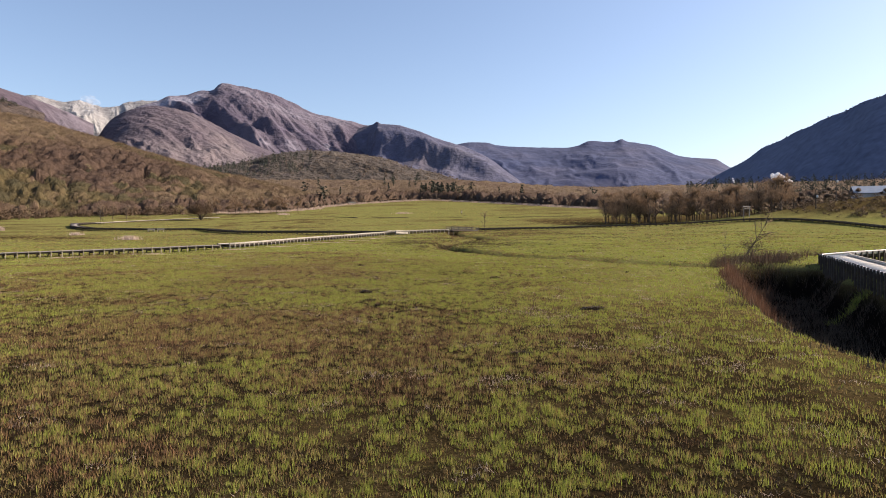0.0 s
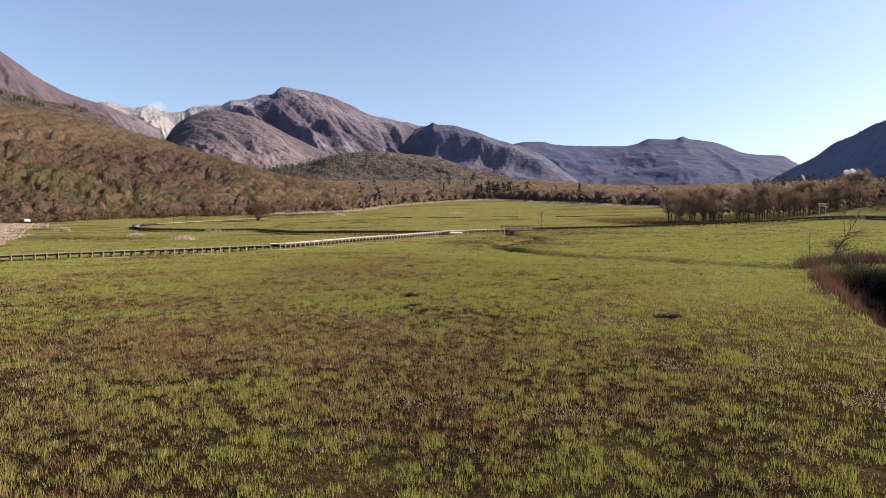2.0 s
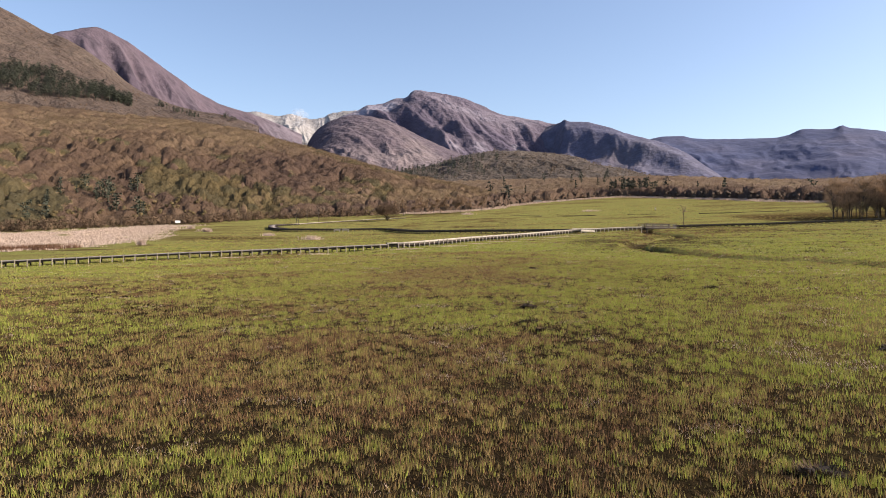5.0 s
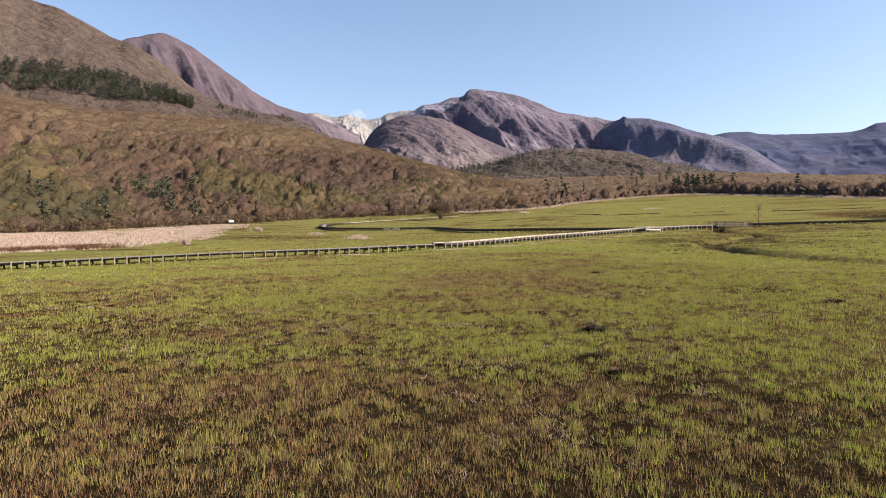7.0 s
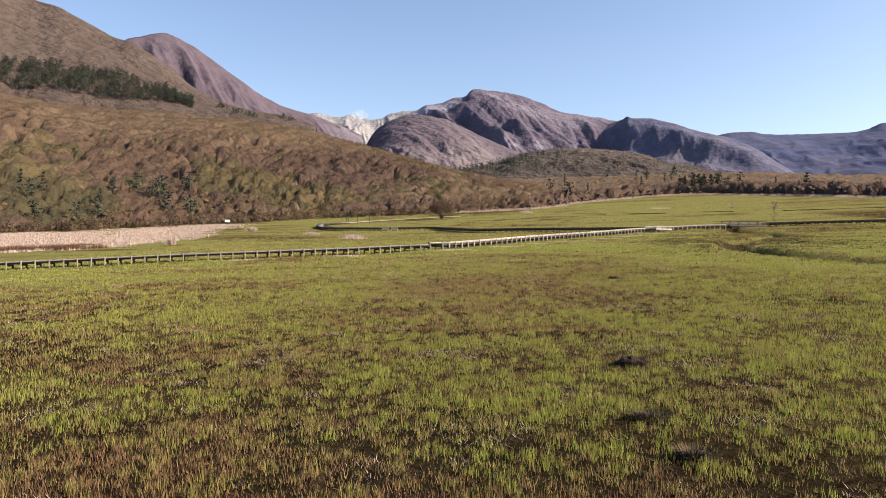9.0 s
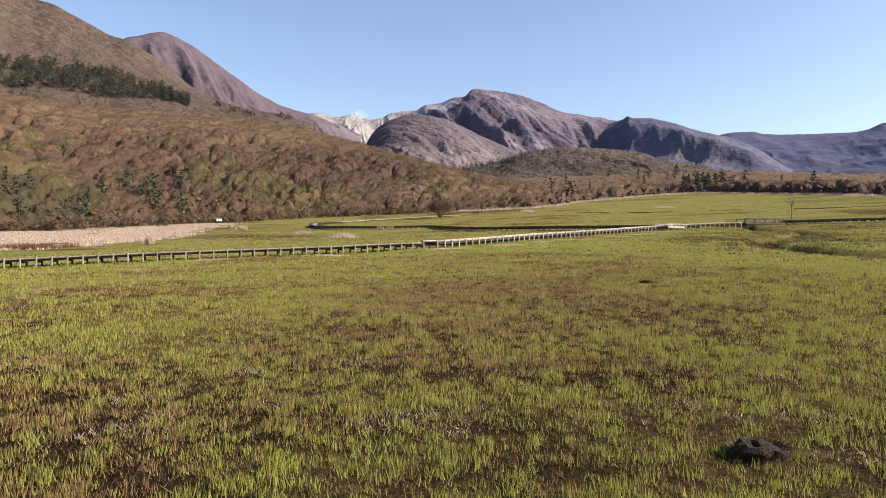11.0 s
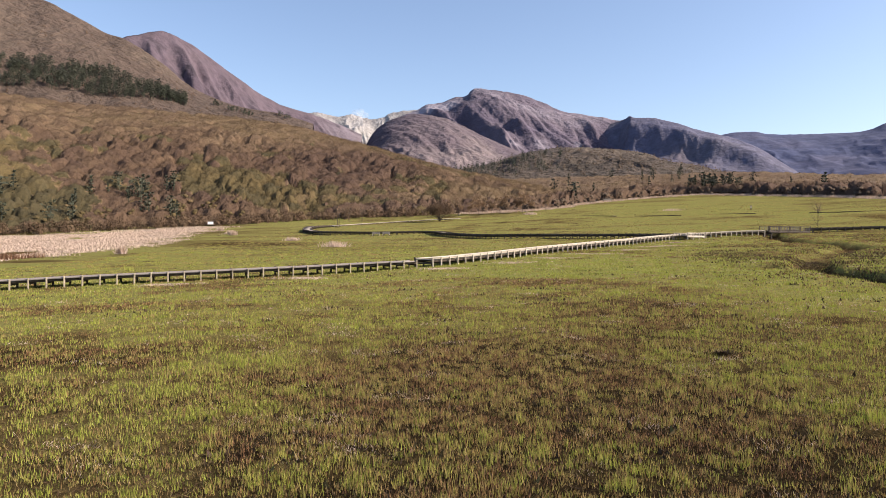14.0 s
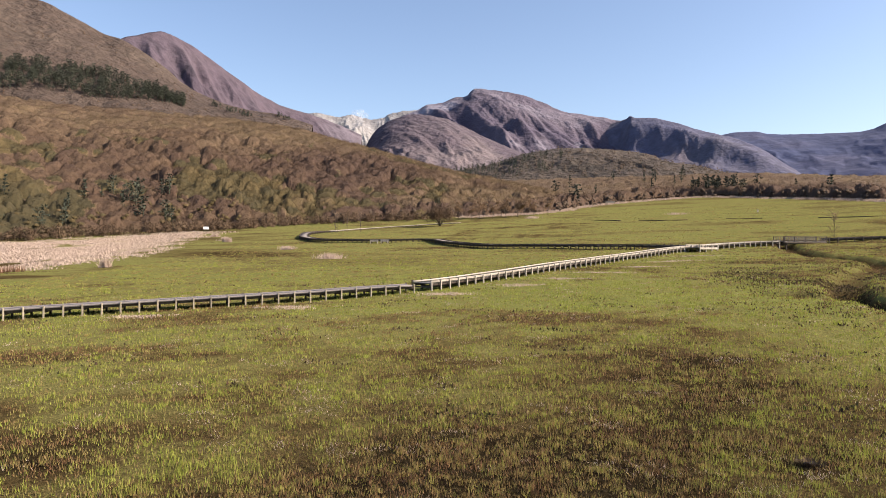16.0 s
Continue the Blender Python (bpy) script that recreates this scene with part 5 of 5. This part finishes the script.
blades("dead_stubble", "red-brown dead stubble in the dry patches", p, 6, 0.1, gr.uniform(0.1, 0.2, len(p)), 0.02 * (e / 14) ** 0.9, np.clip(gr.normal(0.45, 0.25, len(p)), 0, 1), M_STUBBLE, "grass", 0.25)
p, e = meadow_spots(gr, 22.0, 1.75, 50)
keep = fbm(p[:, 0] / 1.6, p[:, 1] / 1.2, 141, 3) > 0.68
p, e = p[keep], e[keep]
blades("bleached_straw", "bleached straw lying flat in small patches", p, 5, 0.14, gr.uniform(0.04, 0.09, len(p)), 0.016 * (e / 14) ** 0.9, gr.uniform(0, 0.6, len(p)), M_STRAW, "grass", 0.8, 0.0)


def in_polygon(p, poly):
    inside = np.zeros(len(p), bool)
    for (ax, ay), (bx, by) in zip(poly, poly[1:] + poly[:1]):
        cross = (ay > p[:, 1]) != (by > p[:, 1])
        inside ^= cross & (p[:, 0] < (bx - ax) * (p[:, 1] - ay) / (by - ay + 1e-12) + ax)
    return inside


STRAW = [(-112, 122), (-88, 142), (-86, 162), (-95, 190), (-112, 226), (-122, 262), (-130, 290), (-137, 296), (-146, 266), (-158, 246), (-190, 224), (-168, 160), (-140, 118)]
p = np.column_stack([gr.uniform(-195, -80, 16000), gr.uniform(115, 298, 16000)])
p = p[in_polygon(p + gr.normal(0, 1, p.shape) * np.array([5.5, 5.5]), STRAW)]
p = p[fbm(p[:, 0] / 12, p[:, 1] / 12, 55, 3) > 0.33]
blades("straw_reeds", "bed of pale dry straw-coloured reeds", p, 14, 0.9, gr.uniform(0.35, 0.55, len(p)), np.full(len(p), 0.3), gr.uniform(0.4, 0.6, len(p)), M_STRAW, "reeds", 0.6)
p = np.column_stack([gr.uniform(-112, -78, 1800), gr.uniform(127, 150, 1800)])
p = p[in_polygon(p, [(-108, 128), (-84, 141), (-80, 147), (-97, 142), (-112, 133)])]
blades("brown_reeds", "strip of brown dry reeds before the straw bed", p, 14, 0.4, np.full(len(p), 1.1), np.full(len(p), 0.08), gr.uniform(0, 1, len(p)), M_REED, "reeds", 0.12)

# red-brown reeds along the creek's bank, and the dead growth in its bed
k = gr.integers(0, len(CREEK), 2600)
side = np.stack([-2.2 - 2.6 * gr.uniform(0, 1, 2600) ** 1.5, gr.normal(0, 0.6, 2600)], 1)
d = np.gradient(CREEK, axis=0)
d /= np.linalg.norm(d, axis=1, keepdims=True)
p = CREEK[k] + np.stack([-d[k, 1], d[k, 0]], 1) * side[:, :1] + d[k] * side[:, 1:]
p = p[(p[:, 1] > 38) & (p[:, 1] < 60) & (gr.uniform(0, 1, len(p)) < 0.25 + 0.5 * smooth(40, 48, p[:, 1]))]
blades("red_reeds", "dry red-brown reeds along the creek bank", p, 14, 0.3, gr.uniform(0.3, 1.4, len(p)) * (0.5 + fbm(p[:, 0] / 2, p[:, 1] / 2, 44, 2)), np.full(len(p), 0.035), gr.uniform(0, 1, len(p)), M_REED, "reeds", 0.2)
k = gr.integers(0, len(CREEK), 2400)
p = CREEK[k] + gr.uniform(-4.6, 4.6, (2400, 2))
p = p[p[:, 1] < 66]
blades("creek_growth", "dead brown growth in the dark creek bed", p, 12, 0.35, gr.uniform(0.2, 0.7, len(p)), np.full(len(p), 0.04), gr.uniform(0, 0.5, len(p)), M_BROWNBUSH, "reeds", 0.3)
k = gr.integers(0, len(BROOK), 3000)
p = BROOK[k] + gr.normal(0, 1, (3000, 2)) * (1.3 + 2.2 * smooth(92, 110, BROOK[k, 1]))[:, None] * np.array([1.5, 1.0])
blades("brook_growth", "dark dead sedge lining the winding brook", p, 9, 0.3, gr.uniform(0.06, 0.22, len(p)), np.full(len(p), 0.07), gr.uniform(0, 1, len(p)), M_STUBBLE, "sedge", 0.4)
p = np.array([23, 119]) + gr.normal(0, 1, (3600, 2)) * np.array([6, 10])
p = p[(fbm(p[:, 0] / 3.5, p[:, 1] / 2.5, 161, 3) > 0.47) & (p[:, 0] > 12)]
blades("brook_sedge", "patches of dark dead sedge in the bend of the brook", p, 6, 0.35, gr.uniform(0.08, 0.24, len(p)), np.full(len(p), 0.1), gr.uniform(0.2, 1, len(p)), M_THATCH, "sedge", 0.35)
p = np.column_stack([gr.uniform(32, 58, 3000), gr.uniform(57, 76, 3000)])
far = line_distance(p[:, 0], p[:, 1], [(38.5, 62), (42, 66), (47, 69)])
p = p[(far < 2.8) | ((line_distance(p[:, 0], p[:, 1], [(47, 69), (54, 72)]) < 1.2) & (gr.uniform(0, 1, len(p)) < 0.5))]
blades("bank_brush", "thicket of bare grey-brown stems on the creek bank", p, 8, 0.35, gr.uniform(0.4, 1.5, len(p)), np.full(len(p), 0.03), gr.uniform(0, 1, len(p)), M_BROWNBUSH, "brush", 0.35)
blades("red_stems", "thin red-brown stems among the bank's brush", p[::2], 5, 0.4, gr.uniform(0.5, 1.3, len(p[::2])), np.full(len(p[::2]), 0.03), gr.uniform(0, 1, len(p[::2])), M_REED, "brush", 0.3)
p = np.array([37.2, 46.6]) + gr.normal(0, 1, (55, 2)) * np.array([0.9, 0.5])
blades("lush_growth", "bright green weeds growing on the creek bed", p, 12, 0.2, gr.uniform(0.2, 0.5, len(p)), np.full(len(p), 0.05), gr.uniform(0, 0.2, len(p)), M_GRASS, "weeds", 0.6)

# dark sedge in short rows over the upper meadow
n = 520
c = np.column_stack([gr.uniform(-110, 120, n), gr.uniform(110, 420, n)])
c = np.concatenate([c, np.column_stack([gr.uniform(14, 110, 340), gr.uniform(84, 185, 340)])])
c = np.concatenate([c, np.column_stack([gr.uniform(-48, 40, 200), gr.uniform(58, 128, 200)])])
c = c[(line_distance(c[:, 0], c[:, 1], BROOK) > 3) & (line_distance(c[:, 0], c[:, 1], CREEK) > 6)]
c = c[np.hypot(c[:, 0], c[:, 1]) < 400]
p = np.repeat(c, 14, 0) + gr.normal(0, 1, (len(c) * 14, 2)) * np.array([1.9, 0.3]) * gr.uniform(0.4, 1.6, (len(c), 1)).repeat(14, 0)
blades("dark_sedge", "short rows of dark dead sedge on the upper meadow", p, 3, 0.25, gr.uniform(0.08, 0.2, len(p)), np.full(len(p), 0.14), gr.uniform(0.3, 1, len(p)), M_THATCH, "sedge", 0.3)


def tussock(x, y, w, h, seed):
    """A dark peaty tussock with dead blades."""
    r = np.random.default_rng(seed)
    bm = bmesh.new()
    bmesh.ops.create_icosphere(bm, subdivisions=3, radius=1.0)
    for vtx in bm.verts:
        k = 1 + 0.5 * noise.noise(vtx.co * 2.1 + Vector((seed, 3, 0))) + 0.25 * noise.noise(vtx.co * 6)
        vtx.co = Vector((vtx.co.x * w * k, vtx.co.y * w * 0.8 * k, max(vtx.co.z, -0.2) * h * k))
    root = new("peat_tussock")
    root.location = (x, y, z_at(x, y) - 0.02)
    part("mound", bm, M_PEAT, root)
    n = 260
    a = r.uniform(0, 2 * np.pi, n)
    q = np.sqrt(r.uniform(0, 1, n)) * w
    base = np.column_stack([np.cos(a) * q, np.sin(a) * q * 0.8, np.full(n, h * 0.3)])
    side = np.column_stack([-np.sin(a), np.cos(a), np.zeros(n)]) * 0.02
    tip = base + np.column_stack([np.cos(a) * 0.12, np.sin(a) * 0.12, r.uniform(0.04, 0.18, n)])
    v = np.stack([base - side, base + side, tip], 1).reshape(-1, 3)
    raw_mesh("dead_grass", v, np.arange(3 * n).reshape(-1, 3), M_THATCH, root, False, np.repeat(r.uniform(0.4, 1, n), 3))
    return tagged(root, "dark peaty tussock with dead blades in the meadow", "tussock", "dark tussocks")


M_PEAT = material("dark_peat", [(0.012, 0.009, 0.007), (0.035, 0.025, 0.018)], 3.0, 0.4, 14.0, 1.0, 1.0, 12.0)
for tx, ty, tw, th in ((3.1, 50.4, 0.4, 0.24), (14.7, 39.9, 0.7, 0.12), (3.4, 43.3, 0.35, 0.1), (2.9, 45.2, 0.35, 0.1), (7.1, 28.7, 0.4, 0.1), (4.4, 73.8, 0.3, 0.1), (14.0, 58.0, 0.4, 0.1)):
    tussock(tx, ty, tw, th, abs(int(tx * 10 + ty)) + 1)

# pale grass at the meadow's far edge
k = gr.integers(60, len(EDGE) - 60, 3000)
p = EDGE[k] + gr.normal(0, 2.2, (3000, 2)) - EDGE[k] / np.linalg.norm(EDGE[k], axis=1, keepdims=True) * 4
blades("edge_straw", "pale dead grass along the meadow's far edge", p, 6, 0.4, gr.uniform(0.6, 1.3, len(p)), np.full(len(p), 0.2), gr.uniform(0, 1, len(p)), M_STRAW, "grass", 0.2)
c = np.array([(-5.5, 118.5), (-1.5, 124), (2.5, 130.5), (7.5, 138), (12, 146), (-11, 111.5), (-22, 104), (-31, 99.5), (17, 155)])
k = gr.integers(0, len(c), 700)
p = c[k] + gr.normal(0, 1, (700, 2)) * np.array([1.3, 0.5])
blades("flattened_straw", "pale flattened straw beside the boardwalk", p, 8, 0.2, np.full(len(p), 0.14), np.full(len(p), 0.09), gr.uniform(0, 1, len(p)), M_STRAW, "grass", 0.6)
# low brush below the hill
n = 420
f = pr.uniform(0, 1, n)
base = np.column_stack([np.interp(f, [0, 0.4, 0.75, 1], [-209, -156, -114, -64]), np.interp(f, [0, 0.4, 0.75, 1], [217, 275, 329, 357])]) + pr.normal(0, 3.5, (n, 2))
scatter("foot_brush", "low grey-brown brush at the hill's foot", LOOSEBRUSH, np.column_stack([base, land(base[:, 0], base[:, 1]) - 0.8]), pr.uniform(0.35, 0.7, n), pr.uniform(0.25, 0.5, n), M_TWIG, "brush")

n = 26
xy = foothill_at(pr.uniform(0.25, 0.288, n), pr.uniform(-0.02, 0.07, n))[:, :2]
scatter("tan_bushes", "tall tan budding bushes at the hill's foot", CROWNS, np.column_stack([xy, land(xy[:, 0], xy[:, 1]) + 2.0]), pr.uniform(0.6, 1.0, n), np.full(n, 0.55), M_TWIG, "brush")
# single pale tufts
for q, (x, y, h, w) in enumerate(((-71.5, 152, 1.5, 0.6), (-39.5, 165, 1.1, 1.6), (-92, 232, 1.4, 0.6), (-95, 236, 1.5, 0.5), (-60, 196, 0.9, 1.2), (-14, 349, 1.2, 2.2), (44, 345, 1.0, 3.0), (-112, 262, 1.4, 0.8))):
    r = np.random.default_rng(300 + q)
    n = 300
    c = r.normal(0, w * 0.6, (n, 2))
    a = r.uniform(0, np.pi, n)
    zz = np.array([0.0] * n)
    tip = r.normal(0, 0.3, (n, 2)) * h
    v = np.stack([np.column_stack([c[:, 0] - np.cos(a) * 0.06, c[:, 1] - np.sin(a) * 0.06, zz]),
                  np.column_stack([c[:, 0] + np.cos(a) * 0.06, c[:, 1] + np.sin(a) * 0.06, zz]),
                  np.column_stack([c + tip, h * r.uniform(0.5, 1.1, n)])], 1).reshape(-1, 3)
    ob = raw_mesh("grass_tuft", v, np.arange(3 * n).reshape(-1, 3), M_STRAW, None, False, np.repeat(r.uniform(0, 1, n), 3))
    ob.location = (x, y, z_at(x, y) - 0.05)
    tagged(ob, "single tuft of tall pale dry grass", "grass tuft", "pale tufts on the meadow", "stuff")


# ---- right-hand distance: house, poles, steam ----
M_ROOF = material("blue_metal_roof", [(0.16, 0.2, 0.26), (0.22, 0.26, 0.32)], 0.6, 0.15, 4.0, 0.5)
M_WALL = material("pale_plaster", [(0.42, 0.45, 0.48), (0.52, 0.54, 0.56)], 0.8, 0.12, 4.0, 0.85)
M_GLASS = material("dark_panes", [(0.03, 0.035, 0.04), (0.06, 0.065, 0.07)], 1.0, 0.1, 4.0, 0.15)


def house(x, y, turn, size, label):
    L, D, H = size
    root = new("house")
    root.matrix_basis = pose(x, y, z_at(x, y) - 0.3, 0, 0, turn)
    part("wall", box(bmesh.new(), (L, D, H), Matrix.Translation((0, 0, H / 2)), 0.03), M_WALL, root)
    bm = bmesh.new()
    e, rise = 0.7, D * 0.26
    prof = [(-D / 2 - e, H - 0.25), (0, H + rise), (D / 2 + e, H - 0.25), (D / 2 + e, H - 0.05), (0, H + rise + 0.22), (-D / 2 - e, H - 0.05)]
    a = [bm.verts.new((-L / 2 - e, py, pz)) for py, pz in prof]
    b = [bm.verts.new((L / 2 + e, py, pz)) for py, pz in prof]
    for q in range(6):
        bm.faces.new((a[q], a[(q + 1) % 6], b[(q + 1) % 6], b[q]))
    for loop in (a, b):
        bm.faces.new((loop[0], loop[1], loop[4], loop[5]))
        bm.faces.new((loop[1], loop[2], loop[3], loop[4]))
    bmesh.ops.recalc_face_normals(bm, faces=bm.faces)
    part("roof", bm, M_ROOF, root, "blue-grey metal gable roof")
    for wx in np.linspace(-L / 2 + 1.6, L / 2 - 1.6, 4):
        win = part("window", box(bmesh.new(), (1.5, 0.08, 1.2), Matrix.Translation((wx, -D / 2 - 0.03, H * 0.58)), 0.01), M_WHITE, root)
        part("pane", box(bmesh.new(), (1.3, 0.04, 1.0), Matrix.Translation((wx, -D / 2 - 0.065, H * 0.58))), M_GLASS, win)
    return tagged(root, label, "house")


house(186, 203, -32, (16, 9, 4.2), "pale house with a blue-grey metal roof on the bank")


def utility_pole(x, y, h, turn):
    root = new("utility_pole")
    root.matrix_basis = pose(x, y, z_at(x, y) - 0.2, 0, 0, turn)
    v, f = tube([(0, 0, 0), (0, 0, h / 2), (0, 0, h)], [0.17, 0.14, 0.11], 8)
    raw_mesh("pole", v, f, M_DARKWOOD, root, True)
    for zz in (h - 0.5, h - 1.2):
        part("cross_arm", box(bmesh.new(), (1.9, 0.1, 0.12), Matrix.Translation((0, 0.12, zz)), 0.01), M_DARKWOOD, root)
    part("transformer", box(bmesh.new(), (0.5, 0.45, 0.8), Matrix.Translation((0.0, -0.35, h - 2.2)), 0.08), M_WALL, root)
    return tagged(root, "dark wooden utility pole with two cross arms", "pole", "utility poles")


utility_pole(163, 196, 9.0, 20)
utility_pole(141, 178, 6.0, 40)


def gate(x, y, turn):
    root = new("timber_gate")
    root.matrix_basis = pose(x, y, z_at(x, y) - 0.2, 0, 0, turn)
    for sx in (-1.3, 1.3):
        part("gate_post", box(bmesh.new(), (0.2, 0.2, 3.4), Matrix.Translation((sx, 0, 1.7)), 0.03), M_WOOD, root)
    part("lintel", box(bmesh.new(), (3.6, 0.22, 0.28), Matrix.Translation((0, 0, 3.3)), 0.03), M_WOOD, root)
    part("tie_beam", box(bmesh.new(), (2.8, 0.14, 0.2), Matrix.Translation((0, 0, 2.7)), 0.02), M_WOOD, root)
    return tagged(root, "plain timber gate frame at the end of the boardwalk", "gate")


gate(124.5, 186, 20)

# brush, pines and shrubs on the bank
n = 560
xy = np.column_stack([pr.normal(BANK[0] - 8, 30, n), pr.normal(BANK[1] - 8, 20, n)])
xy = xy[(((xy[:, 0] - BANK[0]) / 42) ** 2 + ((xy[:, 1] - BANK[1]) / 30) ** 2 < 1.3) & (line_distance(xy[:, 0], xy[:, 1], [(101, 184), (119, 176), (125, 166.7), (127, 138)]) > 8) & (np.hypot(xy[:, 0] - 178, xy[:, 1] - 190) > 17)]
scatter("bank_shrubs", "brown and olive brush on the grassy bank", LOOSEBRUSH, np.column_stack([xy, land(xy[:, 0], xy[:, 1]) - 0.7]), pr.uniform(0.18, 0.4, len(xy)), pr.uniform(0.0, 1, len(xy)), M_DARKTWIG, "brush")
n = 240
a, dd = np.radians(pr.uniform(33, 50, n)), pr.uniform(285, 420, n)
xy = np.column_stack([dd * np.sin(a), dd * np.cos(a)])
scatter("bank_pines", "dark pines and bare trees behind the house", PINES, np.column_stack([xy, land(xy[:, 0], xy[:, 1])]), pr.uniform(0.45, 0.8, n), pr.uniform(0, 1, n), M_PINE, "woods")
n = 240
a, dd = np.radians(pr.uniform(26, 46, n)), pr.uniform(255, 360, n)
xy = np.column_stack([dd * np.sin(a), dd * np.cos(a)])
scatter("back_woods", "bare brown woods behind the tall trees", MIDCROWNS, np.column_stack([xy, land(xy[:, 0], xy[:, 1])]), pr.uniform(0.45, 0.8, n), pr.uniform(0, 0.6, n), M_DARKTWIG, "woods")


def steam(x, y, z, puffs, label, seed, mat=None):
    """A drifting plume: soft lumps along a slanting line."""
    r = np.random.default_rng(seed)
    bm = bmesh.new()
    for px, pz, rad in puffs:
        vs = bmesh.ops.create_icosphere(bm, subdivisions=3, radius=rad, matrix=Matrix.Translation((px, r.normal(0, rad * 0.2), pz)))["verts"]
        for vtx in vs:
            k = noise.noise(vtx.co * (1.6 / rad) + Vector((seed, 0, 0)))
            c = Vector((px, 0, pz))
            vtx.co = c + (vtx.co - c) * (1 + 0.45 * k)
    for fc in bm.faces:
        fc.smooth = True
    me = bpy.data.meshes.new("steam_plume")
    bm.to_mesh(me)
    bm.free()
    me.materials.append(mat or M_STEAM)
    ob = new("steam_plume", me)
    ob.location = (x, y, z)
    return tagged(ob, label, "steam")


steam(415, 560, 66.5, [(-6, 4, 2.2), (-3, 4, 2.8), (1, 2.6, 3), (5, 1.2, 2.4), (9, 0, 1.7), (12, -0.8, 1.1), (-1, 0.5, 2.2)], "white steam cloud rising beyond the trees", 3)
steam(383, 580, 66, [(0, 0, 0.5), (-0.8, 1.6, 0.8), (-1.5, 3.4, 0.6)], "small wisp of white steam", 5)
steam(-716, 2460, 470, [(0, 0, 16), (-14, 10, 18), (10, 14, 15), (-4, 26, 14), (-22, 26, 12)], "thin pale steam rising from the bleached ridge", 9, M_WISP)
